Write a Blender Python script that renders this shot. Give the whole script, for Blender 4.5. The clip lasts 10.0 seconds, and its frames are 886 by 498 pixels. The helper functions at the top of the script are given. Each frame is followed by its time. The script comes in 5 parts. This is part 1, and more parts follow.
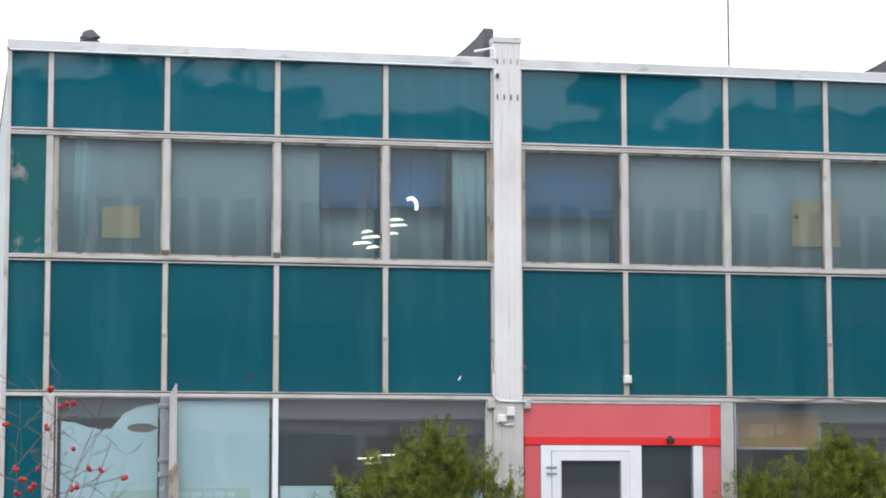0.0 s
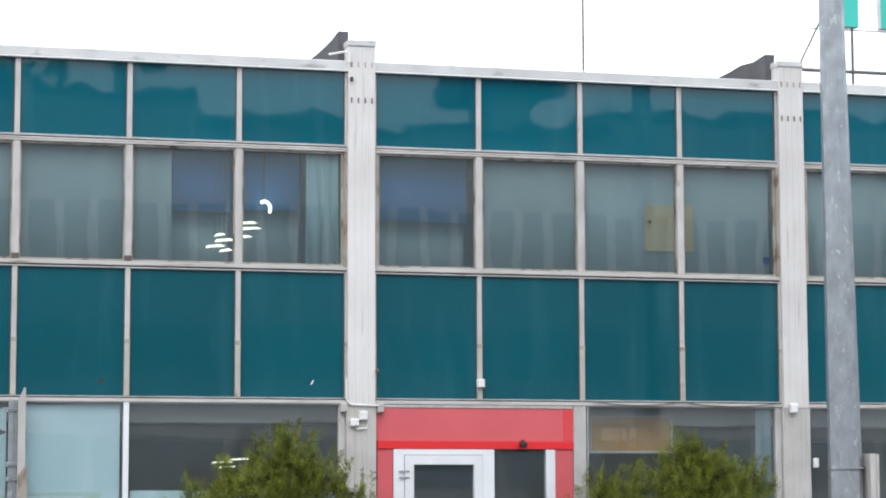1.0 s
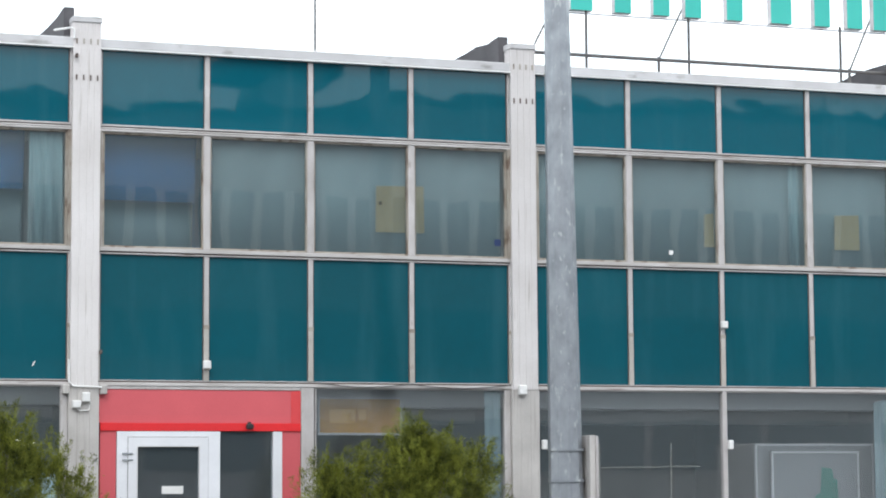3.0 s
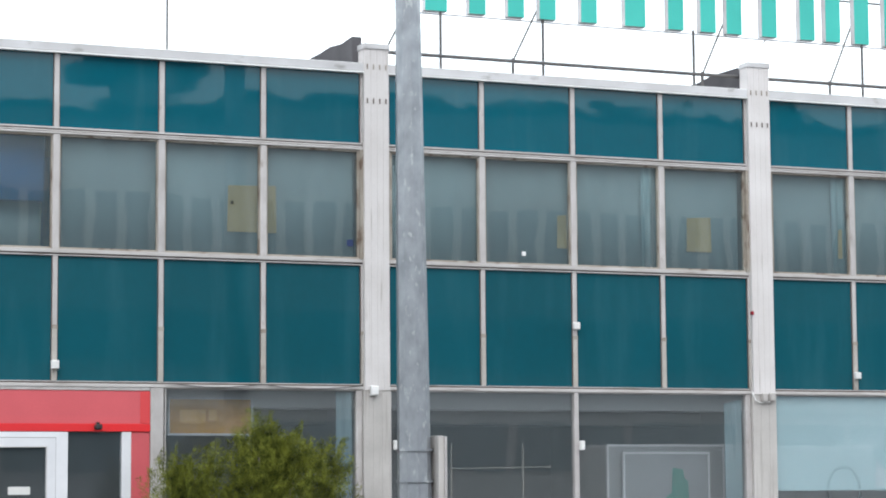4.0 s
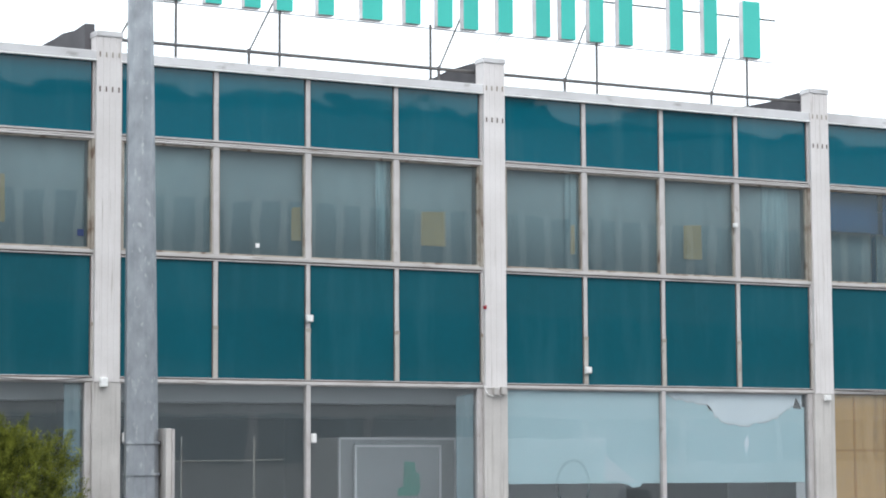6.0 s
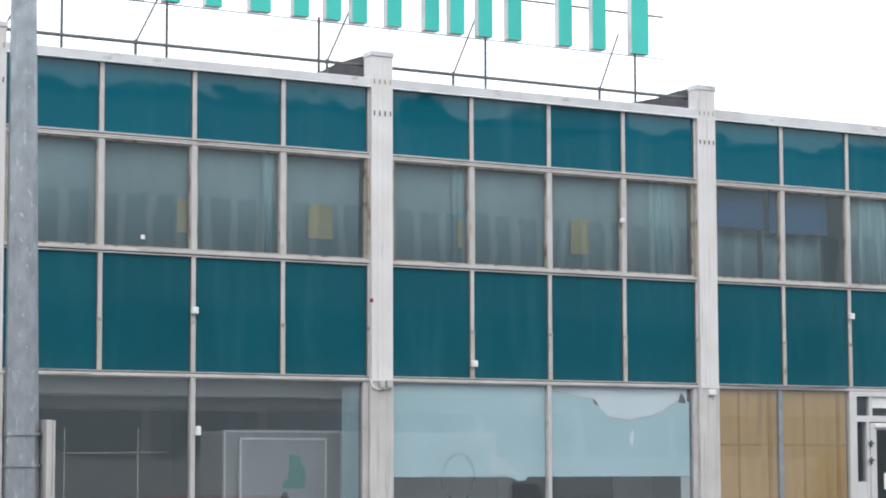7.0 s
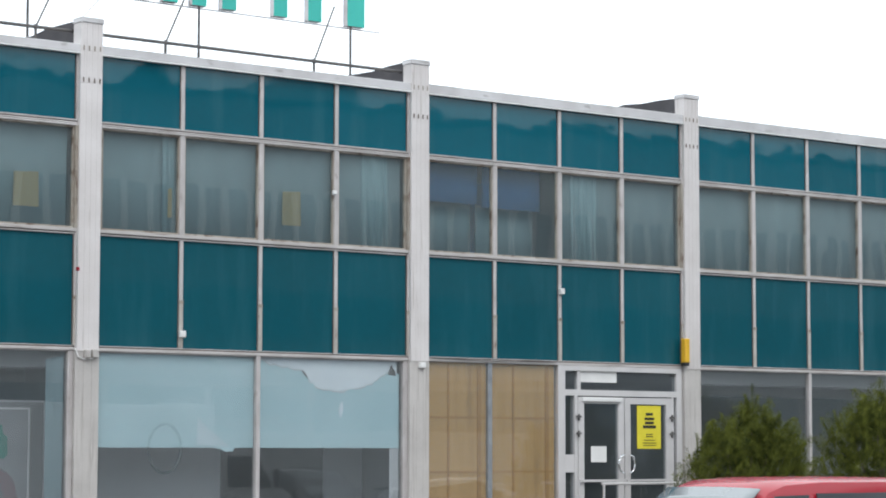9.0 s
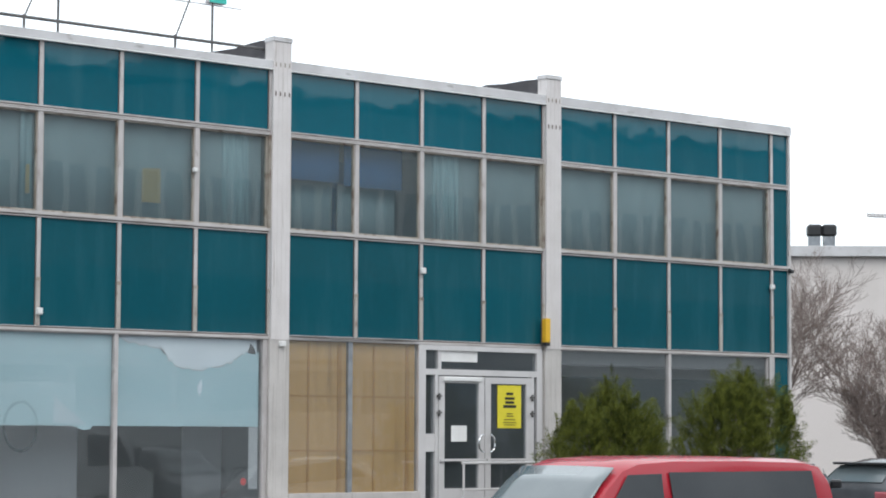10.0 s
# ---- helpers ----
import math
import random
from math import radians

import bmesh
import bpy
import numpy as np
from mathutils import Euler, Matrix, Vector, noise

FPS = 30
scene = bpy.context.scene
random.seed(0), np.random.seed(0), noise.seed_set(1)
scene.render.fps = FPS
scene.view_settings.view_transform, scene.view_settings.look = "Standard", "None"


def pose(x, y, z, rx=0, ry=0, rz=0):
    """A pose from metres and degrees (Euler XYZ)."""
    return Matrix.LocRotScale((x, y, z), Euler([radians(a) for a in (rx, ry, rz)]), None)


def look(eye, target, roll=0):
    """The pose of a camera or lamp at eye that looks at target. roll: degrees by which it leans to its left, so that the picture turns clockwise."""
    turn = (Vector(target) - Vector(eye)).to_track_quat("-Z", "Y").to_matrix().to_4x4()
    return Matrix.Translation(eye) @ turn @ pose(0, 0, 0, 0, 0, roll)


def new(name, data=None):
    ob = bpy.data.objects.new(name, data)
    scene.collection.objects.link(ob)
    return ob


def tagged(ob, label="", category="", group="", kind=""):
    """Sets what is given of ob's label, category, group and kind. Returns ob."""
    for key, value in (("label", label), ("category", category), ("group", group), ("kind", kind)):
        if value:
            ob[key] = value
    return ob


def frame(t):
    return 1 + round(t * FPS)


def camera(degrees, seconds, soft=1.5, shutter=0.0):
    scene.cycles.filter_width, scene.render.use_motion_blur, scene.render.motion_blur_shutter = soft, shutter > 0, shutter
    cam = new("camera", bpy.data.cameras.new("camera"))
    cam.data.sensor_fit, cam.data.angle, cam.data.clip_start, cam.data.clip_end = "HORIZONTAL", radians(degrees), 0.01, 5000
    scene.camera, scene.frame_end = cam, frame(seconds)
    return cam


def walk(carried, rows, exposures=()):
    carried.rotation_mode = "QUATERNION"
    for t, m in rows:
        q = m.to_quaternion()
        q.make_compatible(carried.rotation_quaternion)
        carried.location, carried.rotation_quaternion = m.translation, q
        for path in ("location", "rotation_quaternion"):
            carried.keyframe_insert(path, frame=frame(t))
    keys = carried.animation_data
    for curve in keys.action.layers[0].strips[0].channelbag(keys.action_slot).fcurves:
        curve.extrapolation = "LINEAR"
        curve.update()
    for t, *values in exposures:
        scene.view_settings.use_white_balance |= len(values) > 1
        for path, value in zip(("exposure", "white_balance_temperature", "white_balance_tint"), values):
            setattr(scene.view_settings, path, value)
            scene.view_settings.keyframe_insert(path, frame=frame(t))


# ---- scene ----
cam = camera(21.40, 10.0, 1.9)
# t, x, y, z, tilt, roll, yaw
PATH = [
    (0.0, -3.996, -29.366, 1.700, 96.29, -0.06, -11.83),
    (0.5, -3.836, -29.378, 1.722, 96.36, -0.15, -13.55),
    (1.0, -3.669, -29.396, 1.728, 96.33, -0.18, -14.81),
    (1.5, -3.455, -29.423, 1.731, 96.25, -0.18, -15.65),
    (2.0, -3.194, -29.453, 1.733, 96.16, -0.20, -16.91),
    (2.5, -2.945, -29.453, 1.731, 95.98, -0.27, -18.31),
    (4.0, -2.438, -29.539, 1.713, 95.89, -0.39, -22.83),
    (4.5, -2.343, -29.539, 1.723, 95.90, -0.33, -24.50),
    (5.0, -2.294, -29.521, 1.739, 95.82, -0.36, -26.30),
    (5.5, -2.266, -29.515, 1.745, 95.72, -0.34, -27.87),
    (7.0, -2.037, -29.658, 1.695, 95.53, -0.18, -31.42),
    (7.5, -1.946, -29.694, 1.671, 95.47, -0.08, -33.35),
    (8.0, -1.829, -29.753, 1.660, 95.28, -0.16, -34.90),
    (8.5, -1.725, -29.885, 1.654, 95.07, 0.05, -36.14),
    (9.0, -1.561, -29.984, 1.632, 94.93, 0.08, -37.58),
    (9.5, -1.475, -30.028, 1.618, 94.70, 0.25, -39.08),
    (10.0, -1.405, -30.044, 1.612, 94.46, 0.25, -40.74),
]
walk(cam, [(t, pose(x, y, z, tilt, 0, yaw) @ pose(0, 0, 0, 0, 0, roll)) for t, x, y, z, tilt, roll, yaw in PATH], [(0.0, 0.0), (2.5, -0.03), (5.5, -0.05), (7.5, -0.18), (10.0, -0.34)])

# ---- world and light ----
world = bpy.data.worlds.new("overcast_sky")
scene.world = world
world.use_nodes = True
wn = world.node_tree
sky = wn.nodes.new("ShaderNodeTexSky")
sky.sky_type, sky.sun_disc = "NISHITA", False
sky.sun_elevation, sky.sun_rotation = radians(48), radians(200)
cloud = wn.nodes.new("ShaderNodeMix")
cloud.data_type = "RGBA"
cloud.inputs["Factor"].default_value = 0.88
cloud.inputs[7].default_value = (8.3, 8.95, 9.35, 1)
wn.links.new(sky.outputs[0], cloud.inputs[6])
wn.links.new(cloud.outputs[2], wn.nodes["Background"].inputs[0])
wn.nodes["Background"].inputs[1].default_value = 0.24
sun = new("sun", bpy.data.lights.new("sun", "SUN"))
sun.data.energy, sun.data.angle, sun.data.color = 1.3, radians(40), (1.0, 0.985, 0.96)
sun.matrix_world = look((-8, -22, 30), (0, 0, 0))

# ---- plan: the facade's front runs along x at y = 0 ----
BAY, HALF, MUL, PIL = 6.0, 2.81, 1.405, 0.36
H0, H1, H2, H3, FLOOR = 7.40, 6.38, 4.80, 3.128, 0.42
LEFT, RIGHT, DEEP = -3.40, 33.38, 14.0
UP = Matrix.Identity(4)


def ground_z(y):
    """Height of the yard: low by the road, rising to the house."""
    k = min(max((y + 9.0) / 8.0, 0.0), 1.0)
    return -0.6 + 0.9 * k * k * (3 - 2 * k)


# ---- helpers of this scene ----
PLACE = {}


def thing(name, at, label, category, group="", kind=""):
    """An Empty that parents its parts, at its base."""
    ob = new(name)
    ob.location = at
    PLACE[ob] = Matrix.Translation(at)
    return tagged(ob, label, category, group, kind)


def part(name, shape, material, parent=None, label="", at=None, smooth=False):
    """Links a bmesh or mesh as one object, under a thing or a part."""
    if isinstance(shape, bmesh.types.BMesh):
        me = bpy.data.meshes.new(name)
        shape.to_mesh(me)
        shape.free()
        for m in material if isinstance(material, (list, tuple)) else (material,):
            me.materials.append(m)
        if smooth:
            me.polygons.foreach_set("use_smooth", [True] * len(me.polygons))
    else:
        me = shape
    ob = new(name, me)
    m = Matrix.Translation(at) if at else UP.copy()
    if at:
        ob.location = at
    if parent:
        ob.parent = parent
        ob.matrix_parent_inverse = PLACE[parent].inverted()
    PLACE[ob] = m
    return tagged(ob, label)


def boxes(*rows, bevel=0.0):
    """A bmesh of boxes, each x0, x1, y0, y1, z0, z1."""
    bm = bmesh.new()
    for x0, x1, y0, y1, z0, z1 in rows:
        bmesh.ops.create_cube(bm, size=1, matrix=Matrix.LocRotScale(((x0 + x1) / 2, (y0 + y1) / 2, (z0 + z1) / 2), None, (x1 - x0, y1 - y0, z1 - z0)))
    if bevel:
        bmesh.ops.bevel(bm, geom=bm.edges[:], offset=bevel, segments=1, affect="EDGES")
    return bm


def tube(bm, a, b, r0, r1=None, sides=8, caps=True):
    a, b = Vector(a), Vector(b)
    r1 = r0 if r1 is None else r1
    way = (b - a).normalized()
    u = way.orthogonal().normalized()
    w = way.cross(u)
    turn = [(math.cos(2 * math.pi * k / sides), math.sin(2 * math.pi * k / sides)) for k in range(sides)]
    lo = [bm.verts.new(a + (u * c + w * s) * r0) for c, s in turn]
    hi = [bm.verts.new(b + (u * c + w * s) * r1) for c, s in turn]
    for k in range(sides):
        bm.faces.new((lo[k], lo[(k + 1) % sides], hi[(k + 1) % sides], hi[k]))
    if caps:
        bm.faces.new(lo[::-1])
        bm.faces.new(hi)
    return bm


def pipe(points, r, sides=8):
    """A bent pipe, welded at its bends."""
    bm = bmesh.new()
    pts = [Vector(p) for p in points]
    rings = []
    for k, p in enumerate(pts):
        way = (pts[min(k + 1, len(pts) - 1)] - pts[max(k - 1, 0)]).normalized()
        u = Vector((0.31, 0.57, 0.76)) if abs(way.z) < 0.9 else Vector((0.9, 0.3, 0.1))
        u = (u - way * u.dot(way)).normalized()
        w = way.cross(u)
        rings.append([bm.verts.new(p + (u * math.cos(2 * math.pi * i / sides) + w * math.sin(2 * math.pi * i / sides)) * r) for i in range(sides)])
    for a, c in zip(rings, rings[1:]):
        for i in range(sides):
            bm.faces.new((a[i], a[(i + 1) % sides], c[(i + 1) % sides], c[i]))
    bm.faces.new(rings[0][::-1])
    bm.faces.new(rings[-1])
    return bm


def prism(outline, y0, y1):
    """An outline of (x, z) made solid between y0 and y1."""
    bm = bmesh.new()
    f = bm.faces.new([bm.verts.new((x, y0, z)) for x, z in outline])
    got = bmesh.ops.extrude_face_region(bm, geom=[f])
    bmesh.ops.translate(bm, vec=(0, y1 - y0, 0), verts=[v for v in got["geom"] if isinstance(v, bmesh.types.BMVert)])
    bmesh.ops.recalc_face_normals(bm, faces=bm.faces[:])
    return bm


def ring(x0, x1, z0, z1, w, y0, y1):
    return boxes((x0, x0 + w, y0, y1, z0, z1), (x1 - w, x1, y0, y1, z0, z1), (x0 + w, x1 - w, y0, y1, z0, z0 + w), (x0 + w, x1 - w, y0, y1, z1 - w, z1))


# ---- materials ----
def surface(name, color, other=None, scale=3.0, stretch=(1, 1, 1), rough=0.6, metal=0.0, fine=40.0, bump=0.15, dirt=None, dirt_cut=(0.55, 0.75), dirt_scale=2.0, dirt_stretch=(9, 9, 0.7), shift=0.06, wave=0.0, ior=1.5):
    """A painted, weathered surface: broad patches, fine grain, streaks of dirt, a little change from piece to piece."""
    m = bpy.data.materials.new(name)
    m.use_nodes = True
    nt = m.node_tree
    n, link, b = nt.nodes, nt.links, nt.nodes["Principled BSDF"]
    other = other or tuple(c * 0.82 for c in color)
    where = n.new("ShaderNodeNewGeometry")
    info = n.new("ShaderNodeObjectInfo")

    def mapped(st, k):
        v = n.new("ShaderNodeVectorMath")
        v.operation = "MULTIPLY"
        v.inputs[1].default_value = (st[0] * k, st[1] * k, st[2] * k)
        link.new(where.outputs["Position"], v.inputs[0])
        return v.outputs[0]

    def cloudy(vec, detail=4.0):
        t = n.new("ShaderNodeTexNoise")
        t.inputs["Scale"].default_value, t.inputs["Detail"].default_value = 1.0, detail
        link.new(vec, t.inputs["Vector"])
        return t.outputs["Fac"]

    def ramp(fac, lo, hi):
        r = n.new("ShaderNodeMapRange")
        r.inputs["From Min"].default_value, r.inputs["From Max"].default_value = lo, hi
        link.new(fac, r.inputs["Value"])
        return r.outputs["Result"]

    def mixed(fac, a, c):
        x = n.new("ShaderNodeMix")
        x.data_type = "RGBA"
        link.new(fac, x.inputs["Factor"])
        for k, v in ((6, a), (7, c)):
            if isinstance(v, tuple):
                x.inputs[k].default_value = (*v, 1)
            else:
                link.new(v, x.inputs[k])
        return x.outputs[2]

    broad = ramp(cloudy(mapped(stretch, scale)), 0.3, 0.7)
    col = mixed(broad, color, other)
    grain = cloudy(mapped((1, 1, 1), fine), 3.0)
    hsv = n.new("ShaderNodeHueSaturation")
    link.new(col, hsv.inputs["Color"])
    add = n.new("ShaderNodeMath")
    add.operation = "MULTIPLY_ADD"
    add.inputs[1].default_value, add.inputs[2].default_value = 0.12, 0.94
    link.new(grain, add.inputs[0])
    var = n.new("ShaderNodeMath")
    var.operation = "MULTIPLY_ADD"
    var.inputs[1].default_value = shift * 2
    link.new(info.outputs["Random"], var.inputs[0])
    link.new(add.outputs[0], var.inputs[2])
    link.new(var.outputs[0], hsv.inputs["Value"])
    col = hsv.outputs["Color"]
    if dirt:
        col = mixed(ramp(cloudy(mapped(dirt_stretch, dirt_scale), 6.0), *dirt_cut), col, dirt)
    link.new(col, b.inputs["Base Color"])
    b.inputs["Roughness"].default_value, b.inputs["Metallic"].default_value, b.inputs["IOR"].default_value = rough, metal, ior
    if rough > 0.2:
        rr = n.new("ShaderNodeMath")
        rr.operation = "MULTIPLY_ADD"
        rr.inputs[1].default_value, rr.inputs[2].default_value = 0.25, rough - 0.12
        link.new(broad, rr.inputs[0])
        link.new(rr.outputs[0], b.inputs["Roughness"])
    bp = n.new("ShaderNodeBump")
    if wave:
        off = n.new("ShaderNodeVectorMath")
        off.operation = "MULTIPLY_ADD"
        off.inputs[1].default_value, off.inputs[2].default_value = (37, 17, 29), (0, 0, 0)
        link.new(info.outputs["Random"], off.inputs[0])
        link.new(mapped((1, 1, 1), 1.1), off.inputs[2])
        bp.inputs["Strength"].default_value, bp.inputs["Distance"].default_value = 1.0, wave
        link.new(cloudy(off.outputs[0], 1.6), bp.inputs["Height"])
    else:
        bp.inputs["Strength"].default_value, bp.inputs["Distance"].default_value = bump, 0.004
        link.new(grain, bp.inputs["Height"])
    link.new(bp.outputs[0], b.inputs["Normal"])
    return m


def glass(name, tint, gloss=0.05, wave=0.012, haze=0.0, haze_color=(0.3, 0.34, 0.36)):
    """A pane: clear with a tint, mirror more towards grazing, slightly wavy, with an even pale veil that stands in for
    haze and reflected brightness.
    """
    m = bpy.data.materials.new(name)
    m.use_nodes = True
    nt = m.node_tree
    n, link = nt.nodes, nt.links
    n.remove(n["Principled BSDF"])
    where, info = n.new("ShaderNodeNewGeometry"), n.new("ShaderNodeObjectInfo")
    off = n.new("ShaderNodeVectorMath")
    off.operation = "MULTIPLY_ADD"
    off.inputs[1].default_value = (41, 13, 23)
    link.new(info.outputs["Random"], off.inputs[0])
    link.new(where.outputs["Position"], off.inputs[2])
    t = n.new("ShaderNodeTexNoise")
    t.inputs["Scale"].default_value, t.inputs["Detail"].default_value = 1.2, 0.8
    link.new(off.outputs[0], t.inputs["Vector"])
    bp = n.new("ShaderNodeBump")
    bp.inputs["Distance"].default_value = wave
    link.new(t.outputs["Fac"], bp.inputs["Height"])
    face, power, fr = n.new("ShaderNodeLayerWeight"), n.new("ShaderNodeMath"), n.new("ShaderNodeMath")
    face.inputs["Blend"].default_value = 0.5
    power.operation, fr.operation = "POWER", "MULTIPLY_ADD"
    power.inputs[1].default_value = 4.0
    link.new(face.outputs["Facing"], power.inputs[0])
    fr.inputs[1].default_value, fr.inputs[2].default_value = 0.7, gloss
    link.new(power.outputs[0], fr.inputs[0])
    clear, mirror, veil = n.new("ShaderNodeBsdfTransparent"), n.new("ShaderNodeBsdfGlossy"), n.new("ShaderNodeBsdfDiffuse")
    clear.inputs[0].default_value = (*tint, 1)
    mirror.inputs["Roughness"].default_value = 0.015
    veil.inputs[0].default_value = (*haze_color, 1)
    link.new(bp.outputs[0], mirror.inputs["Normal"])
    a, c = n.new("ShaderNodeMixShader"), n.new("ShaderNodeMixShader")
    # Diffuse share greys the pane evenly, painting in haze and reflected brightness.
    a.inputs[0].default_value = haze
    link.new(clear.outputs[0], a.inputs[1])
    link.new(veil.outputs[0], a.inputs[2])
    link.new(fr.outputs[0], c.inputs[0])
    link.new(a.outputs[0], c.inputs[1])
    link.new(mirror.outputs[0], c.inputs[2])
    link.new(c.outputs[0], n["Material Output"].inputs[0])
    return m


def leafy(name, dark, light, rough=0.75):
    m = bpy.data.materials.new(name)
    m.use_nodes = True
    nt = m.node_tree
    b = nt.nodes["Principled BSDF"]
    where, mix = nt.nodes.new("ShaderNodeNewGeometry"), nt.nodes.new("ShaderNodeMix")
    mix.data_type = "RGBA"
    mix.inputs[6].default_value, mix.inputs[7].default_value = (*dark, 1), (*light, 1)
    noise_tex = nt.nodes.new("ShaderNodeTexNoise")
    noise_tex.inputs["Scale"].default_value = 7.0
    nt.links.new(where.outputs["Position"], noise_tex.inputs["Vector"])
    avg = nt.nodes.new("ShaderNodeMath")
    avg.operation = "MULTIPLY_ADD"
    avg.inputs[1].default_value = 0.55
    half = nt.nodes.new("ShaderNodeMath")
    half.operation = "MULTIPLY_ADD"
    half.inputs[1].default_value, half.inputs[2].default_value = 2.2, -0.85
    nt.links.new(noise_tex.outputs["Fac"], half.inputs[0])
    nt.links.new(where.outputs["Random Per Island"], avg.inputs[0])
    nt.links.new(half.outputs[0], avg.inputs[2])
    nt.links.new(avg.outputs[0], mix.inputs["Factor"])
    nt.links.new(mix.outputs[2], b.inputs["Base Color"])
    b.inputs["Roughness"].default_value, b.inputs["Specular IOR Level"].default_value = rough, 0.2
    return m


def glow(name, color, strength):
    m = bpy.data.materials.new(name)
    m.use_nodes = True
    b = m.node_tree.nodes["Principled BSDF"]
    b.inputs["Base Color"].default_value = (*color, 1)
    b.inputs["Emission Color"].default_value, b.inputs["Emission Strength"].default_value = (*color, 1), strength
    return m


RUST = (0.13, 0.085, 0.06)
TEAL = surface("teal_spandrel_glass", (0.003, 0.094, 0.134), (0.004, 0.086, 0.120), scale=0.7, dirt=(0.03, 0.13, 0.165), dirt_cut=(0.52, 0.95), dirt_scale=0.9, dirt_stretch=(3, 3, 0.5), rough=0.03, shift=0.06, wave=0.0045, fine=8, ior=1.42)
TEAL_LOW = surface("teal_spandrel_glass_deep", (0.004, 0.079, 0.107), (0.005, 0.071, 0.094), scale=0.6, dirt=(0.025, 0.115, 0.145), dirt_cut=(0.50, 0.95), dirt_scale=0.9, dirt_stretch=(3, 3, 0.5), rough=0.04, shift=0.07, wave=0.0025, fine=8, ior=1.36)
TEAL_OLD = surface("teal_glass_flaking", (0.006, 0.085, 0.10), (0.012, 0.10, 0.10), scale=2, rough=0.08, wave=0.01, dirt=(0.22, 0.24, 0.22), dirt_cut=(0.56, 0.66), dirt_scale=2.2, dirt_stretch=(2, 2, 1.2))
PANE = glass("window_glass", (0.90, 0.95, 0.95), 0.075, 0.0012, 0.10, (0.26, 0.32, 0.34))
SHOP = glass("shop_window_glass", (0.92, 0.94, 0.95), 0.085, 0.0012, 0.085, (0.32, 0.35, 0.36))
DOORGLASS = glass("door_glass", (0.80, 0.83, 0.85), 0.065, 0.002, 0.08)
ALU = surface("weathered_aluminium", (0.53, 0.50, 0.495), (0.40, 0.37, 0.36), scale=2.5, stretch=(2, 2, 1), rough=0.5, metal=0.15, dirt=(0.27, 0.22, 0.19), dirt_cut=(0.62, 0.80), dirt_scale=3.0, dirt_stretch=(3, 3, 1.5))
ALU_OLD = surface("stained_aluminium", (0.36, 0.33, 0.29), (0.27, 0.23, 0.19), scale=3, rough=0.6, dirt=RUST, dirt_cut=(0.52, 0.68), dirt_scale=4.0, dirt_stretch=(2, 2, 1))
FOOT = surface("worn_aluminium", (0.45, 0.42, 0.39), (0.36, 0.33, 0.30), scale=3, rough=0.6, dirt=(0.20, 0.15, 0.12), dirt_cut=(0.58, 0.76), dirt_scale=4.0, dirt_stretch=(2, 2, 1))
RAIL = surface("weathered_rail", (0.56, 0.53, 0.525), (0.40, 0.37, 0.355), scale=1.6, stretch=(1, 1, 4), rough=0.5, metal=0.15, dirt=(0.18, 0.13, 0.10), dirt_cut=(0.60, 0.74), dirt_scale=2.0, dirt_stretch=(1.0, 2, 14))
GAP = surface("dirty_joint", (0.075, 0.052, 0.042), (0.15, 0.115, 0.10), scale=3, stretch=(1, 1, 8), rough=0.8)
COPING = surface("coping_metal", (0.60, 0.59, 0.60), (0.47, 0.455, 0.46), scale=1.4, rough=0.45, metal=0.1, dirt=(0.25, 0.235, 0.22), dirt_cut=(0.60, 0.78), dirt_scale=1.6, dirt_stretch=(2, 2, 5))
PILASTER = surface("pilaster_paint", (0.64, 0.605, 0.60), (0.54, 0.505, 0.495), scale=1.2, rough=0.65, dirt=(0.33, 0.29, 0.26), dirt_cut=(0.62, 0.80), dirt_scale=1.6, dirt_stretch=(12, 12, 0.6))
PILASTER_LOW = surface("pilaster_worn", (0.52, 0.49, 0.47), (0.40, 0.375, 0.36), scale=1.6, rough=0.7, dirt=(0.33, 0.30, 0.28), dirt_cut=(0.56, 0.80), dirt_scale=1.6, dirt_stretch=(14, 14, 0.7))
BITUMEN = surface("bitumen_felt", (0.055, 0.052, 0.058), (0.105, 0.10, 0.108), scale=2.5, rough=0.85, bump=0.6)
ROOFING = surface("roof_felt", (0.06, 0.06, 0.062), (0.09, 0.09, 0.09), scale=0.8, rough=0.9)
PLASTER = surface("inner_plaster", (0.27, 0.285, 0.30), (0.21, 0.225, 0.24), scale=0.8, rough=0.9)
BLUE_ROOM = surface("blue_inner_wall", (0.004, 0.18, 0.47), (0.004, 0.15, 0.40), scale=0.6, rough=0.8)
NAVY = surface("navy_plastic", (0.012, 0.03, 0.11), rough=0.5)
OCHRE = surface("faded_yellow_board", (0.31, 0.235, 0.12), (0.27, 0.21, 0.11), scale=2, rough=0.8)
DARKFLOOR = surface("dark_floor", (0.10, 0.10, 0.11), scale=1, rough=0.6)
CURTAIN = surface("grey_curtain", (0.175, 0.228, 0.248), (0.142, 0.19, 0.21), scale=0.8, rough=0.95, shift=0.12)
NET = surface("pale_net_curtain", (0.22, 0.31, 0.335), (0.15, 0.22, 0.25), scale=3, stretch=(6, 1, 0.4), rough=0.95)
FILM = surface("pale_blue_film", (0.55, 0.73, 0.77), (0.49, 0.665, 0.70), scale=0.9, rough=0.55, dirt=(0.61, 0.77, 0.81), dirt_cut=(0.5, 0.8), dirt_scale=0.9, dirt_stretch=(1, 1, 3))
RING_PALE = surface("faint_print", (0.42, 0.58, 0.61), rough=0.6)
RING_DARK = surface("grey_print", (0.05, 0.07, 0.075), rough=0.6)
